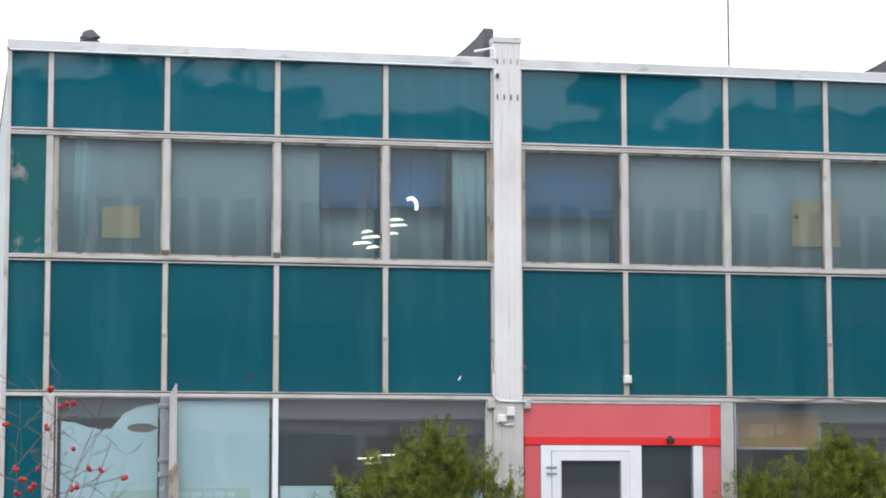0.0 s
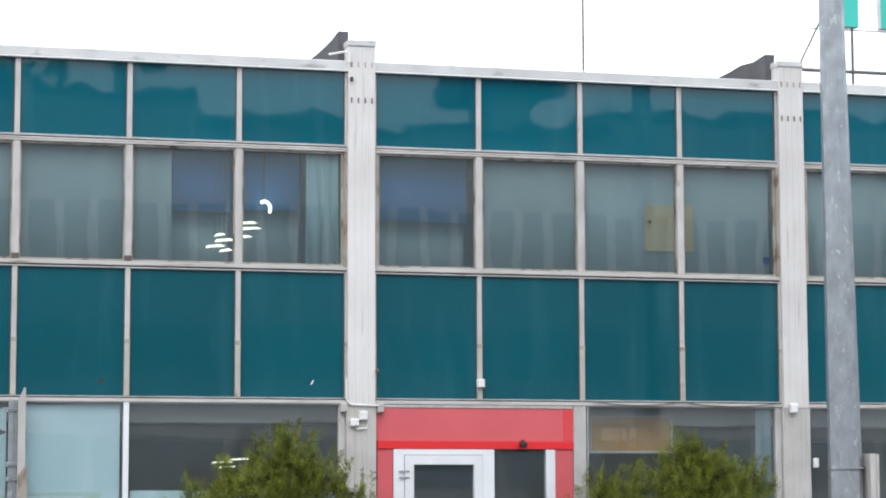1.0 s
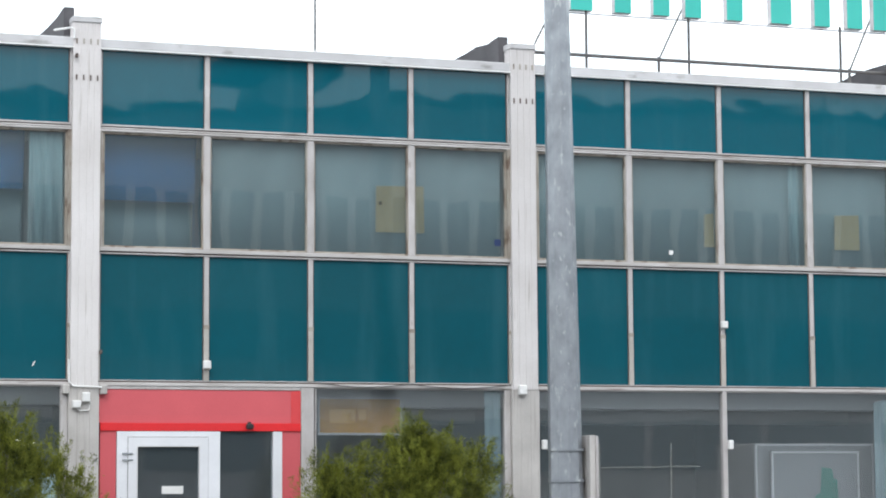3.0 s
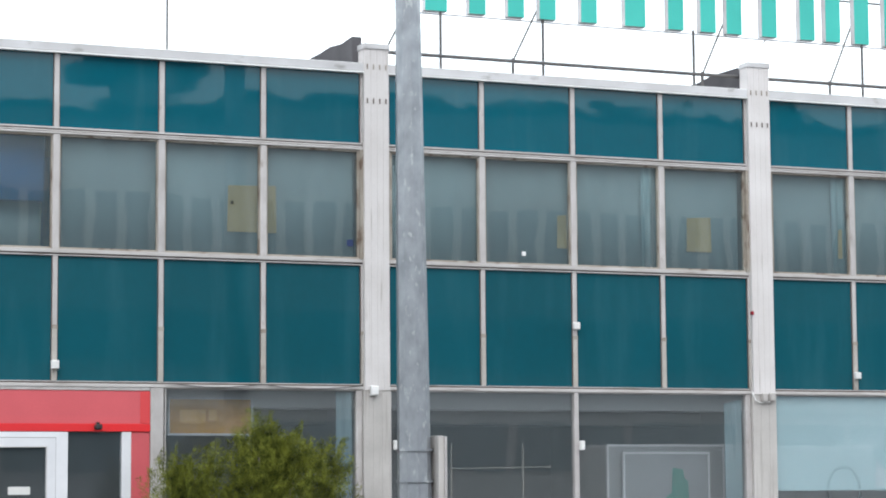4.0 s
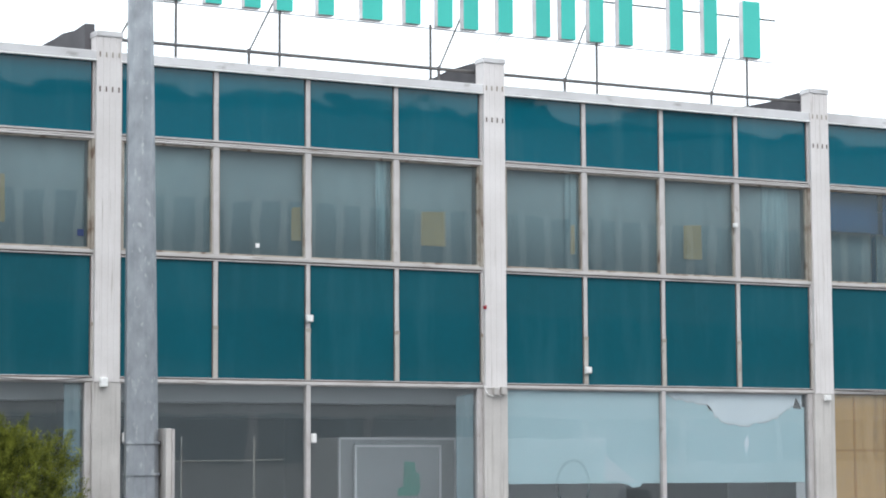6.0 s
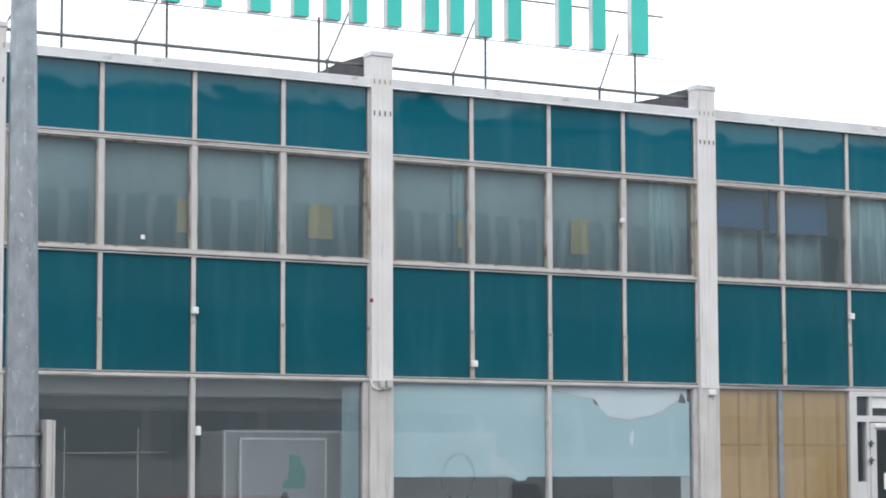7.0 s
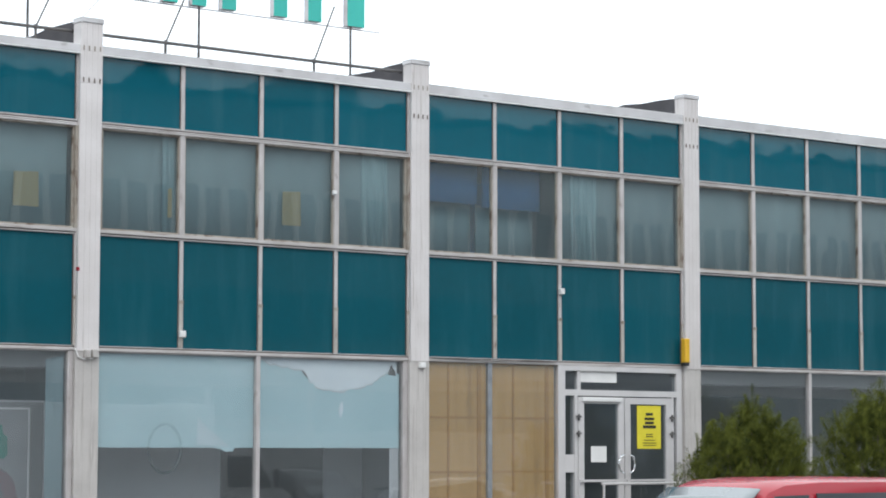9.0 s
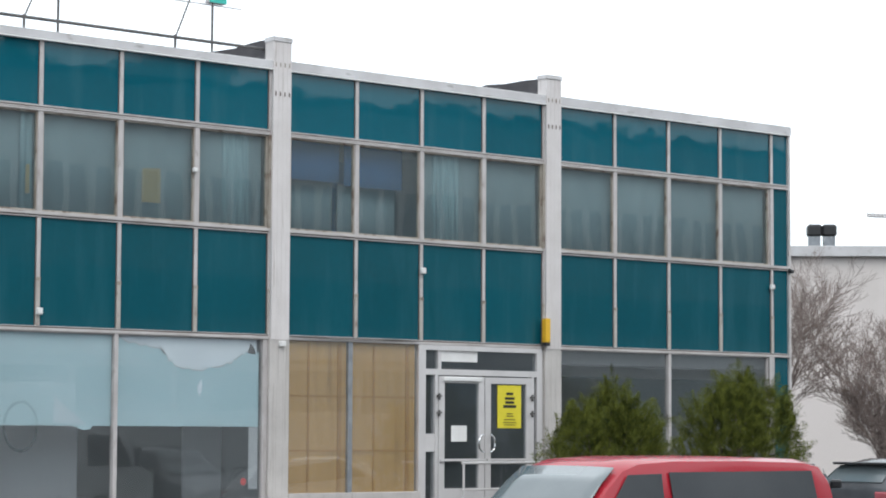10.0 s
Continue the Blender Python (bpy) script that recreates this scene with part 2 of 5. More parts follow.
PEEL = surface("peeled_film", (0.66, 0.77, 0.81), (0.60, 0.71, 0.75), scale=2, rough=0.6)
PAPER = surface("white_backing_paper", (0.86, 0.91, 0.94), (0.78, 0.84, 0.88), scale=1.5, rough=0.8)
WHITE = surface("white_plastic", (0.75, 0.74, 0.73), (0.66, 0.65, 0.64), scale=3, rough=0.4)
FRAME_WHITE = surface("white_door_paint", (0.72, 0.72, 0.75), (0.64, 0.64, 0.67), scale=2, rough=0.4)
FRAME_GREY = surface("grey_door_aluminium", (0.60, 0.58, 0.58), (0.52, 0.50, 0.50), scale=2, rough=0.45, metal=0.1)
RED_DULL = surface("dull_red_panel", (0.58, 0.105, 0.12), (0.52, 0.085, 0.10), scale=1.0, rough=0.4)
RED = surface("bright_red_panel", (0.72, 0.025, 0.03), (0.64, 0.02, 0.025), scale=1.0, rough=0.35)
RED_MID = surface("mid_red_panel", (0.62, 0.06, 0.065), (0.57, 0.05, 0.055), scale=1.0, rough=0.4)
BLACK = surface("black_plastic", (0.02, 0.02, 0.022), rough=0.45)
PLY = surface("plywood", (0.62, 0.37, 0.13), (0.54, 0.315, 0.105), scale=1.0, stretch=(5, 5, 0.5), rough=0.75, dirt=(0.38, 0.22, 0.08), dirt_cut=(0.60, 0.80), dirt_scale=1.0, dirt_stretch=(5, 5, 0.8))
BATTEN = surface("brown_batten", (0.42, 0.215, 0.055), (0.47, 0.25, 0.07), scale=2, stretch=(4, 4, 0.5), rough=0.75)
YELLOW = surface("yellow_plastic", (0.72, 0.42, 0.02), (0.64, 0.36, 0.02), scale=3, rough=0.45)
POSTER_YELLOW = surface("yellow_paper", (0.72, 0.62, 0.04), (0.66, 0.56, 0.03), scale=3, rough=0.6)
INK = surface("black_ink", (0.03, 0.03, 0.02), rough=0.7)
ORANGE = surface("orange_print", (0.50, 0.27, 0.07), (0.42, 0.22, 0.06), scale=3, rough=0.7)
PALE_GREEN = surface("pale_green_paper", (0.44, 0.60, 0.52), (0.40, 0.55, 0.50), scale=2, rough=0.7)
GREEN_PRINT = surface("green_print", (0.02, 0.20, 0.155), rough=0.6)
GALV = surface("galvanised_steel", (0.31, 0.325, 0.35), (0.22, 0.235, 0.255), scale=7, stretch=(1, 1, 0.6), rough=0.45, metal=0.45, fine=60, dirt=(0.44, 0.455, 0.47), dirt_cut=(0.60, 0.70), dirt_scale=14, dirt_stretch=(1, 1, 0.5))
STEEL = surface("dark_steel", (0.085, 0.085, 0.09), (0.13, 0.12, 0.115), scale=5, rough=0.55, metal=0.3)
CHROME = surface("chrome", (0.75, 0.75, 0.76), rough=0.15, metal=1.0)
SIGN_TEAL = surface("teal_sign_paint", (0.04, 0.47, 0.40), (0.035, 0.43, 0.37), scale=1.5, rough=0.4)
SIGN_SIDE = surface("pale_sign_return", (0.66, 0.64, 0.65), (0.52, 0.50, 0.51), scale=3, rough=0.5)
ASPHALT = surface("asphalt", (0.055, 0.055, 0.057), (0.04, 0.04, 0.042), scale=0.5, rough=0.9, fine=90, bump=0.6)
PAVING = surface("concrete_paving", (0.24, 0.235, 0.23), (0.19, 0.185, 0.18), scale=0.9, rough=0.9, fine=60)
BEIGE = surface("beige_render", (0.72, 0.66, 0.635), (0.67, 0.615, 0.59), scale=0.25, rough=0.9, dirt=(0.54, 0.50, 0.475), dirt_cut=(0.5, 0.8), dirt_scale=0.3, dirt_stretch=(1, 1, 1))
GREY_WALL = surface("grey_render", (0.42, 0.425, 0.43), (0.37, 0.375, 0.38), scale=0.2, rough=0.9)
LIGHT_WALL = surface("pale_wall_panel", (0.52, 0.53, 0.54), (0.45, 0.46, 0.47), scale=0.3, rough=0.9)
DARK_GLASS = surface("dark_far_glass", (0.13, 0.19, 0.22), rough=0.08)
CAR_GLASS = surface("car_glass", (0.05, 0.056, 0.062), (0.07, 0.076, 0.082), scale=0.8, rough=0.05, wave=0.002)
WINDSCREEN = surface("windscreen_glass", (0.14, 0.16, 0.17), (0.10, 0.12, 0.13), scale=0.9, rough=0.05, ior=1.8)
CAR_RED = surface("red_car_paint", (0.38, 0.020, 0.034), (0.35, 0.018, 0.030), scale=0.8, rough=0.18, bump=0.01)
CAR_DARK = surface("dark_grey_car_paint", (0.07, 0.073, 0.08), rough=0.15, bump=0.01)
CAR_WHITE = surface("white_car_paint", (0.72, 0.72, 0.73), rough=0.2, bump=0.01)
RUBBER = surface("tyre_rubber", (0.02, 0.02, 0.02), rough=0.85)
TAIL = surface("red_lamp_lens", (0.45, 0.10, 0.12), rough=0.15)
BARK = surface("grey_brown_bark", (0.19, 0.15, 0.135), (0.13, 0.105, 0.095), scale=6, rough=0.9)
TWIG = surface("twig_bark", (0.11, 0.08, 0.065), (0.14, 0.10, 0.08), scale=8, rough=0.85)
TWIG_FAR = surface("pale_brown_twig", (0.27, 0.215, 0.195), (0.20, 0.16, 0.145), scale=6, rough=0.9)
BIRCH = surface("pale_birch_twig", (0.38, 0.33, 0.31), rough=0.9)
BERRY = surface("red_berry", (0.38, 0.012, 0.018), (0.28, 0.01, 0.015), scale=20, rough=0.35)
LEAF_A = leafy("yellow_green_conifer", (0.018, 0.031, 0.006), (0.29, 0.315, 0.050))
LEAF_B = leafy("deep_green_conifer", (0.010, 0.023, 0.005), (0.205, 0.225, 0.040))
TUBE_LIGHT = glow("lit_tube", (1.0, 0.96, 0.78), 2.2)
LAMP_LIGHT = glow("lit_ring", (1.0, 0.98, 0.95), 3.0)

# ---- ground ----
bm = bmesh.new()
ys = [-400, -120, -60, -30, -20] + [-12 + 0.5 * k for k in range(24)] + [0, 20, 60, 400]
cols = [[bm.verts.new((x, y, ground_z(y))) for y in ys] for x in (-400, -60, -20, 0, 15, 30, 60, 120, 500)]
for a, b in zip(cols, cols[1:]):
    for k in range(len(ys) - 1):
        bm.faces.new((a[k], b[k], b[k + 1], a[k + 1]))
tagged(part("ground", bm, ASPHALT), "dark grey asphalt yard rising to the building", "ground", kind="structure")
bm = boxes((LEFT - 1.5, RIGHT + 1.5, -2.6, 0.3, 0.05, 0.345))
tagged(part("pavement", bm, PAVING), "grey concrete pavement strip along the facade", "pavement", kind="structure")

# ---- the office building ----
house = thing("office_building", (15, 7, 0.3), "two-storey office building with teal glass panels and pale pilasters", "building")
X0, X1 = LEFT + 0.02, RIGHT - 0.02
part("plinth", boxes((X0, X1, 0.02, DEEP, 0.0, FLOOR)), PAVING, house)
part("roof", boxes((X0, X1, 0.16, DEEP, 7.22, 7.42)), ROOFING, house)
part("ground_floor_ceiling", boxes((X0 + 0.1, X1 - 0.1, 0.11, DEEP - 0.2, 3.10, 3.7)), PLASTER, house)
part("upper_ceiling", boxes((X0 + 0.1, X1 - 0.1, 0.11, DEEP - 0.2, 6.75, 7.2)), PLASTER, house)
part("back_wall", boxes((X0, X1, DEEP, DEEP + 0.25, 0, 7.4)), GREY_WALL, house)
part("side_wall", boxes((X0, X0 + 0.1, 0.10, DEEP, FLOOR, 7.22)), LIGHT_WALL, house)
part("side_wall", boxes((X1 - 0.1, X1, 0.10, DEEP, FLOOR, 7.22)), LIGHT_WALL, house)
part("upper_inner_wall", boxes((X0 + 0.1, X1 - 0.1, 5.0, 5.15, 3.7, 6.75)), BLUE_ROOM, house)
part("lower_inner_wall", boxes((X0 + 0.1, X1 - 0.1, 7.0, 7.15, FLOOR, 3.1)), PLASTER, house)
part("lower_floor", boxes((X0 + 0.1, X1 - 0.1, 0.12, 7.0, FLOOR, FLOOR + 0.02)), DARKFLOOR, house)
for k in range(1, 6):
    x = BAY * k - 3
    part("partition", boxes((x - 0.08, x + 0.08, 0.14, 7.0, FLOOR + 0.02, 3.1)), PLASTER, house)
    part("partition", boxes((x - 0.08, x + 0.08, 0.14, 5.0, 3.7, 6.75)), PLASTER, house)


def mesh_of(shape, material, name, smooth=False):
    me = bpy.data.meshes.new(name)
    shape.to_mesh(me)
    shape.free()
    me.materials.append(material)
    if smooth:
        me.polygons.foreach_set("use_smooth", [True] * len(me.polygons))
    return me


W = MUL
panel_top = mesh_of(boxes((-W / 2 + 0.03, W / 2 - 0.03, 0.03, 0.06, H1 + 0.045, H0)), TEAL, "spandrel_panel")
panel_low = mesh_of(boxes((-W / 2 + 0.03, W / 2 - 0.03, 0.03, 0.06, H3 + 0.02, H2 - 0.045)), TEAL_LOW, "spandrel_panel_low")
w_frame = mesh_of(ring(-W / 2 + 0.035, W / 2 - 0.035, H2 + 0.04, H1 - 0.045, 0.028, 0.015, 0.075), ALU_OLD, "window_frame")
w_pane = mesh_of(boxes((-W / 2 + 0.063, W / 2 - 0.063, 0.045, 0.055, H2 + 0.066, H1 - 0.071)), PANE, "window_pane")
mull_top = mesh_of(boxes((-0.034, 0.034, -0.004, 0.07, H1 + 0.045, H0), bevel=0.006), ALU, "mullion_top")
mull_win = mesh_of(boxes((-0.045, 0.045, -0.008, 0.08, H2 + 0.04, H1 - 0.045), bevel=0.008), ALU, "mullion_window")
mull_low = mesh_of(boxes((-0.032, 0.032, -0.004, 0.07, 3.84, H2 - 0.045), bevel=0.006), ALU, "mullion_low")
mull_foot = mesh_of(boxes((-0.034, 0.034, -0.010, 0.07, H3 + 0.02, 3.836), bevel=0.006), FOOT, "mullion_foot")
gasket_top = mesh_of(boxes((-0.044, 0.044, 0.016, 0.029, H1 + 0.045, H0)), GAP, "gasket_top")
gasket_low = mesh_of(boxes((-0.043, 0.043, 0.016, 0.029, H3 + 0.02, H2 - 0.045)), GAP, "gasket_low")
stain = mesh_of(boxes((-0.047, 0.047, -0.012, 0.0, H2 + 0.041, H2 + 0.12), bevel=0.012), GAP, "mullion_stain")
joint = mesh_of(boxes((-0.038, 0.038, -0.013, 0.0, 3.81, 3.865), bevel=0.004), ALU_OLD, "mullion_joint")

for b in range(6):
    c = BAY * b
    a0 = LEFT + 0.02 if b == 0 else c - 3
    a1 = RIGHT - 0.02 if b == 5 else c + 3
    for k in range(4):
        x = c - HALF + W * (k + 0.5)
        part("spandrel_panel", panel_top, None, house, at=(x, 0, 0))
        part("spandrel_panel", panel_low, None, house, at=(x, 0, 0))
        win = part("window", w_frame, None, house, at=(x, 0, 0))
        pane = part("pane", w_pane, None, win, at=(x, 0, 0))
        pane.visible_shadow = False
    for k in range(5):
        x = c - HALF + W * k
        if k in (0, 4):
            x += -0.015 if k == 0 else 0.015
            if (b, k) in ((0, 0), (5, 4)):
                x += -0.035 if b == 0 else 0.035
        bar = part("mullion", mull_top, None, house, at=(x, 0, 0))
        part("gasket", gasket_top, None, bar, at=(x, 0, 0))
        bar = part("mullion", mull_win, None, house, at=(x, 0, 0))
        if b == 0 and k in (1, 2):
            part("stain", stain, None, bar, at=(x, 0, 0))
        bar = part("mullion", mull_low, None, house, at=(x, 0, 0))
        part("gasket", gasket_low, None, bar, at=(x, 0, 0))
        foot = part("mullion", mull_foot, None, house, at=(x, 0, 0))
        part("joint", joint, None, foot, at=(x, 0, 0))
    for y0, z0, z1, m in ((-0.012, H1 + 0.022, H1 + 0.045, RAIL), (0.012, H1 + 0.008, H1 + 0.022, GAP), (-0.008, H1 - 0.014, H1 + 0.008, RAIL), (0.012, H1 - 0.021, H1 - 0.014, GAP), (-0.016, H1 - 0.045, H1 - 0.021, RAIL),
                         (-0.020, H2 - 0.010, H2 + 0.040, RAIL), (0.012, H2 - 0.028, H2 - 0.010, GAP), (-0.008, H2 - 0.045, H2 - 0.028, RAIL),
                         (-0.004, H3 + 0.008, H3 + 0.020, RAIL), (0.012, H3 - 0.010, H3 + 0.008, GAP), (-0.020, H3 - 0.055, H3 - 0.010, RAIL)):
        part("rail" if m is RAIL else "rail_joint", boxes((a0, a1, y0, 0.09, z0, z1), bevel=0.003 if m is RAIL else 0), m, house)
    part("coping", boxes((a0 - (0.03 if b == 0 else 0), a1 + (0.03 if b == 5 else 0), -0.05, 0.30, H0 + 0.012, H0 + 0.128 + (0, 0, 0, 0.01, 0.032, 0.045)[b]), bevel=0.008), COPING, house)
    part("drip_edge", boxes((a0, a1, -0.062, 0.05, H0 - 0.012, H0 + 0.010)), WHITE, house)

# narrow corner panels
for x0, x1 in ((LEFT + 0.05, -HALF - 0.076), (30 + HALF + 0.076, RIGHT - 0.05)):
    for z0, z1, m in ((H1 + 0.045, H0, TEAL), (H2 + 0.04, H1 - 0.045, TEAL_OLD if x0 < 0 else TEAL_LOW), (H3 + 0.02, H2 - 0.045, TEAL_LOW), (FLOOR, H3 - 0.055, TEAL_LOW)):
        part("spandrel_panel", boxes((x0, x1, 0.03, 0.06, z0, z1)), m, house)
for x in (-HALF - 0.01, 30 + HALF + 0.01):
    for z0, z1, m in ((H1 + 0.045, H0, TEAL), (H2 + 0.04, H1 - 0.045, ALU), (H3 + 0.02, H2 - 0.045, TEAL_LOW)):
        part("jamb", boxes((x - 0.065, x + 0.065, 0.034, 0.075, z0, z1)), m, house)
for x in (LEFT + 0.025, RIGHT - 0.025):
    part("corner_post", boxes((x - 0.03, x + 0.03, -0.022, 0.10, FLOOR, H0), bevel=0.006), ALU, house)
for x in (-HALF - 0.01, 30 + HALF + 0.01):
    part("jamb", boxes((x - 0.07, x + 0.07, -0.022, 0.09, FLOOR, H3 - 0.055), bevel=0.006), ALU, house)


def pilaster_shape(z0, z1, w, y0, ribs):
    """A ribbed profile drawn up from z0 to z1."""
    out, step = [(-w / 2, 0.16)], w / ribs
    for k in range(ribs):
        x = -w / 2 + step * k
        out += [(x, y0 + 0.005), (x + 0.010, y0), (x + step - 0.010, y0), (x + step, y0 + 0.005)]
    out.append((w / 2, 0.16))
    flat = [out[0]]
    for p in out[1:]:
        if (p[0] - flat[-1][0]) ** 2 + (p[1] - flat[-1][1]) ** 2 > 1e-8:
            flat.append(p)
    bm = bmesh.new()
    f = bm.faces.new([bm.verts.new((x, y, z0)) for x, y in flat])
    got = bmesh.ops.extrude_face_region(bm, geom=[f])
    bmesh.ops.translate(bm, vec=(0, 0, z1 - z0), verts=[v for v in got["geom"] if isinstance(v, bmesh.types.BMVert)])
    bmesh.ops.recalc_face_normals(bm, faces=bm.faces[:])
    return bm


pil_up = [mesh_of(pilaster_shape(H3 - 0.06, z, PIL, -0.07, 4), PILASTER, "pilaster_face") for z in (7.72, 7.85)]
pil_cap = [mesh_of(boxes((-PIL / 2 - 0.012, PIL / 2 + 0.012, -0.085, 0.18, z, z + 0.08), bevel=0.008), COPING, "pilaster_cap") for z in (7.72, 7.85)]
pil_low = mesh_of(pilaster_shape(0.3, H3 - 0.06, PIL + 0.03, -0.06, 3), PILASTER_LOW, "pilaster_foot")
pil_clip = [mesh_of(boxes((-0.009, 0.009, -0.078, -0.066, 0, 0.07)), m, "pilaster_clip") for m in (ALU_OLD, GAP)]
reveal = mesh_of(boxes((-PIL / 2 - 0.045, -PIL / 2, -0.03, 0.09, H2 + 0.04, H1 - 0.045), (PIL / 2, PIL / 2 + 0.03, -0.03, 0.09, H2 + 0.04, H1 - 0.045)), ALU_OLD, "pilaster_reveal")
for k in range(1, 6):
    x = BAY * k - 3
    p = part("pilaster", pil_up[k > 2], None, house, at=(x, 0, 0))
    part("cap", pil_cap[k > 2], None, p, at=(x, 0, 0))
    for dx in (-0.135, -0.045, 0.045, 0.135):
        for z in (7.44, 6.97):
            part("clip", pil_clip[z < 7], None, p, at=(x + dx, 0, z))
    part("reveal", reveal, None, p, at=(x, 0, 0))
    part("pilaster_foot", pil_low, None, house, at=(x, 0, 0))
    part("jamb", boxes((x - 0.285, x - 0.196, -0.004, 0.10, FLOOR, H3 - 0.057), bevel=0.006), ALU, house)
    # felt-covered roof beam behind the pilaster, sagging to the back
    bm = bmesh.new()
    rows = []
    for j in range(9):
        u = j / 8
        y = 0.17 + 3.6 * u
        top = (7.93 if k < 3 else 7.90) - 0.02 * u + 0.018 * math.sin(11 * u + 2 * k) + 0.012 * math.sin(23 * u + k)
        mid, half = (x - 0.195, 0.06) if k < 3 else (x, 0.15)
        rows.append([bm.verts.new((mid + s * (half + 0.01 * math.sin(5 * u + k)), y, z)) for s, z in ((-1, 7.40), (-1, top), (1, top), (1, 7.40))])
    for r, q in zip(rows, rows[1:]):
        for i in range(3):
            bm.faces.new((r[i], r[i + 1], q[i + 1], q[i]))
    bm.faces.new(rows[-1])
    bm.faces.new(rows[0][::-1])
    bmesh.ops.recalc_face_normals(bm, faces=bm.faces[:])
    part("roof_beam", bm, BITUMEN, house)


# ---- ground floor: shop windows, entrances ----
def shop_window(x0, x1, z0=FLOOR + 0.12):
    f = part("window", ring(x0, x1, z0, H3 - 0.056, 0.016, 0.005, 0.085), ALU, house)
    g = part("pane", boxes((x0 + 0.016, x1 - 0.016, 0.045, 0.055, z0 + 0.016, H3 - 0.072)), SHOP, f)
    g.visible_shadow = False
    return f


B = BAY
for x0, x1 in ((-2.73, -1.42), (-1.36, -0.02), (0.02, 2.73), (6.06, 8.73), (9.21, 11.98), (12.02, 14.73), (15.21, 17.95), (17.99, 20.73), (27.21, 29.98), (30.02, 32.72)):
    shop_window(x0, x1)
    part("sill", boxes((x0 - 0.02, x1 + 0.02, -0.06, 0.09, FLOOR - 0.02, FLOOR + 0.12), bevel=0.006), PILASTER_LOW, house)
for x in (0.0, 12.0, 17.97, 30.0):
    part("jamb", boxes((x - 0.035, x + 0.035, -0.014, 0.09, FLOOR + 0.12, H3 - 0.055), bevel=0.005), FRAME_WHITE if x == 0 else ALU, house)

# red entrance of the second bay
part("red_header", boxes((3.205, 5.86, 0.0, 0.10, 2.60, H3 - 0.10), bevel=0.004), RED_DULL, house)
part("header_frame", boxes((3.20, 5.86, -0.01, 0.10, H3 - 0.098, H3 - 0.056), bevel=0.004), ALU, house)
part("red_band", boxes((3.22, 5.86, -0.02, 0.10, 2.50, 2.60), bevel=0.004), RED, house)
part("red_side", boxes((3.22, 3.43, 0.0, 0.10, FLOOR, 2.50), bevel=0.004), RED_DULL, house)
part("red_side", boxes((5.61, 5.86, 0.0, 0.10, FLOOR, 2.50), bevel=0.004), RED_DULL, house)
part("red_edge", boxes((5.73, 5.86, -0.006, 0.0, 2.61, H3 - 0.105)), RED_MID, house)
part("jamb", boxes((5.865, 6.04, -0.015, 0.10, FLOOR, H3 - 0.058), bevel=0.006), ALU, house)
d = part("door", ring(3.58, 4.62, FLOOR + 0.02, 2.42, 0.12, -0.03, 0.05), FRAME_WHITE, house, "white-framed glazed door")
part("door_frame", boxes((3.435, 3.575, -0.015, 0.10, FLOOR, 2.495), (4.625, 4.78, -0.015, 0.10, FLOOR, 2.495), (3.575, 4.625, -0.015, 0.10, 2.425, 2.495)), FRAME_WHITE, house)
g = part("pane", boxes((3.70, 4.50, 0.005, 0.015, FLOOR + 0.14, 2.30)), DOORGLASS, d)
g.visible_shadow = False
part("handle", boxes((4.555, 4.58, -0.075, -0.03, 1.30, 1.48), bevel=0.006), BLACK, d)
for z in (2.20, 2.12):
    part("hinge", boxes((3.50, 3.64, -0.045, -0.03, z, z + 0.022), bevel=0.004), GALV, d)
part("notice", boxes((4.02, 4.30, -0.004, 0.003, 1.70, 1.80)), WHITE, d)
part("door_seal", ring(3.574, 4.626, FLOOR + 0.01, 2.426, 0.006, -0.016, -0.012), STEEL, house)
part("glazing_bead", ring(3.69, 4.51, FLOOR + 0.13, 2.31, 0.012, -0.034, -0.0305), FRAME_GREY, house)
side = part("sidelight", boxes((5.485, 5.608, -0.015, 0.10, FLOOR, 2.495), (4.785, 5.485, -0.01, 0.06, FLOOR, FLOOR + 0.1)), FRAME_WHITE, house)
g = part("pane", boxes((4.785, 5.48, 0.02, 0.03, FLOOR + 0.1, 2.495)), DOORGLASS, side)
g.visible_shadow = False

# boarded part and double door of the fifth bay
for x0, x1 in ((21.24, 22.44), (22.54, 23.90)):
    part("boarding", boxes((x0, x1, 0.05, 0.075, 0.62, H3 - 0.06)), PLY, house, "weathered brown plywood boarding")
    w = x1 - x0
    for fx, hw in ((0.35, 0.018), (0.88, 0.038)):
        part("batten", boxes((x0 + w * fx - hw, x0 + w * fx + hw, 0.036, 0.05, 0.64, H3 - 0.10)), BATTEN, house)
    for z in (2.16, 1.28):
        part("batten", boxes((x0, x1, 0.042, 0.05, z, z + 0.035)), BATTEN, house)
    g = part("pane", boxes((x0, x1, 0.018, 0.024, 0.62, H3 - 0.06)), SHOP, house)
    g.visible_shadow = False
part("jamb", boxes((22.445, 22.535, -0.005, 0.09, FLOOR, H3 - 0.058), bevel=0.006), GALV, house)
part("sill", boxes((21.2, 23.95, -0.06, 0.10, FLOOR, 0.62), bevel=0.008), PILASTER_LOW, house)
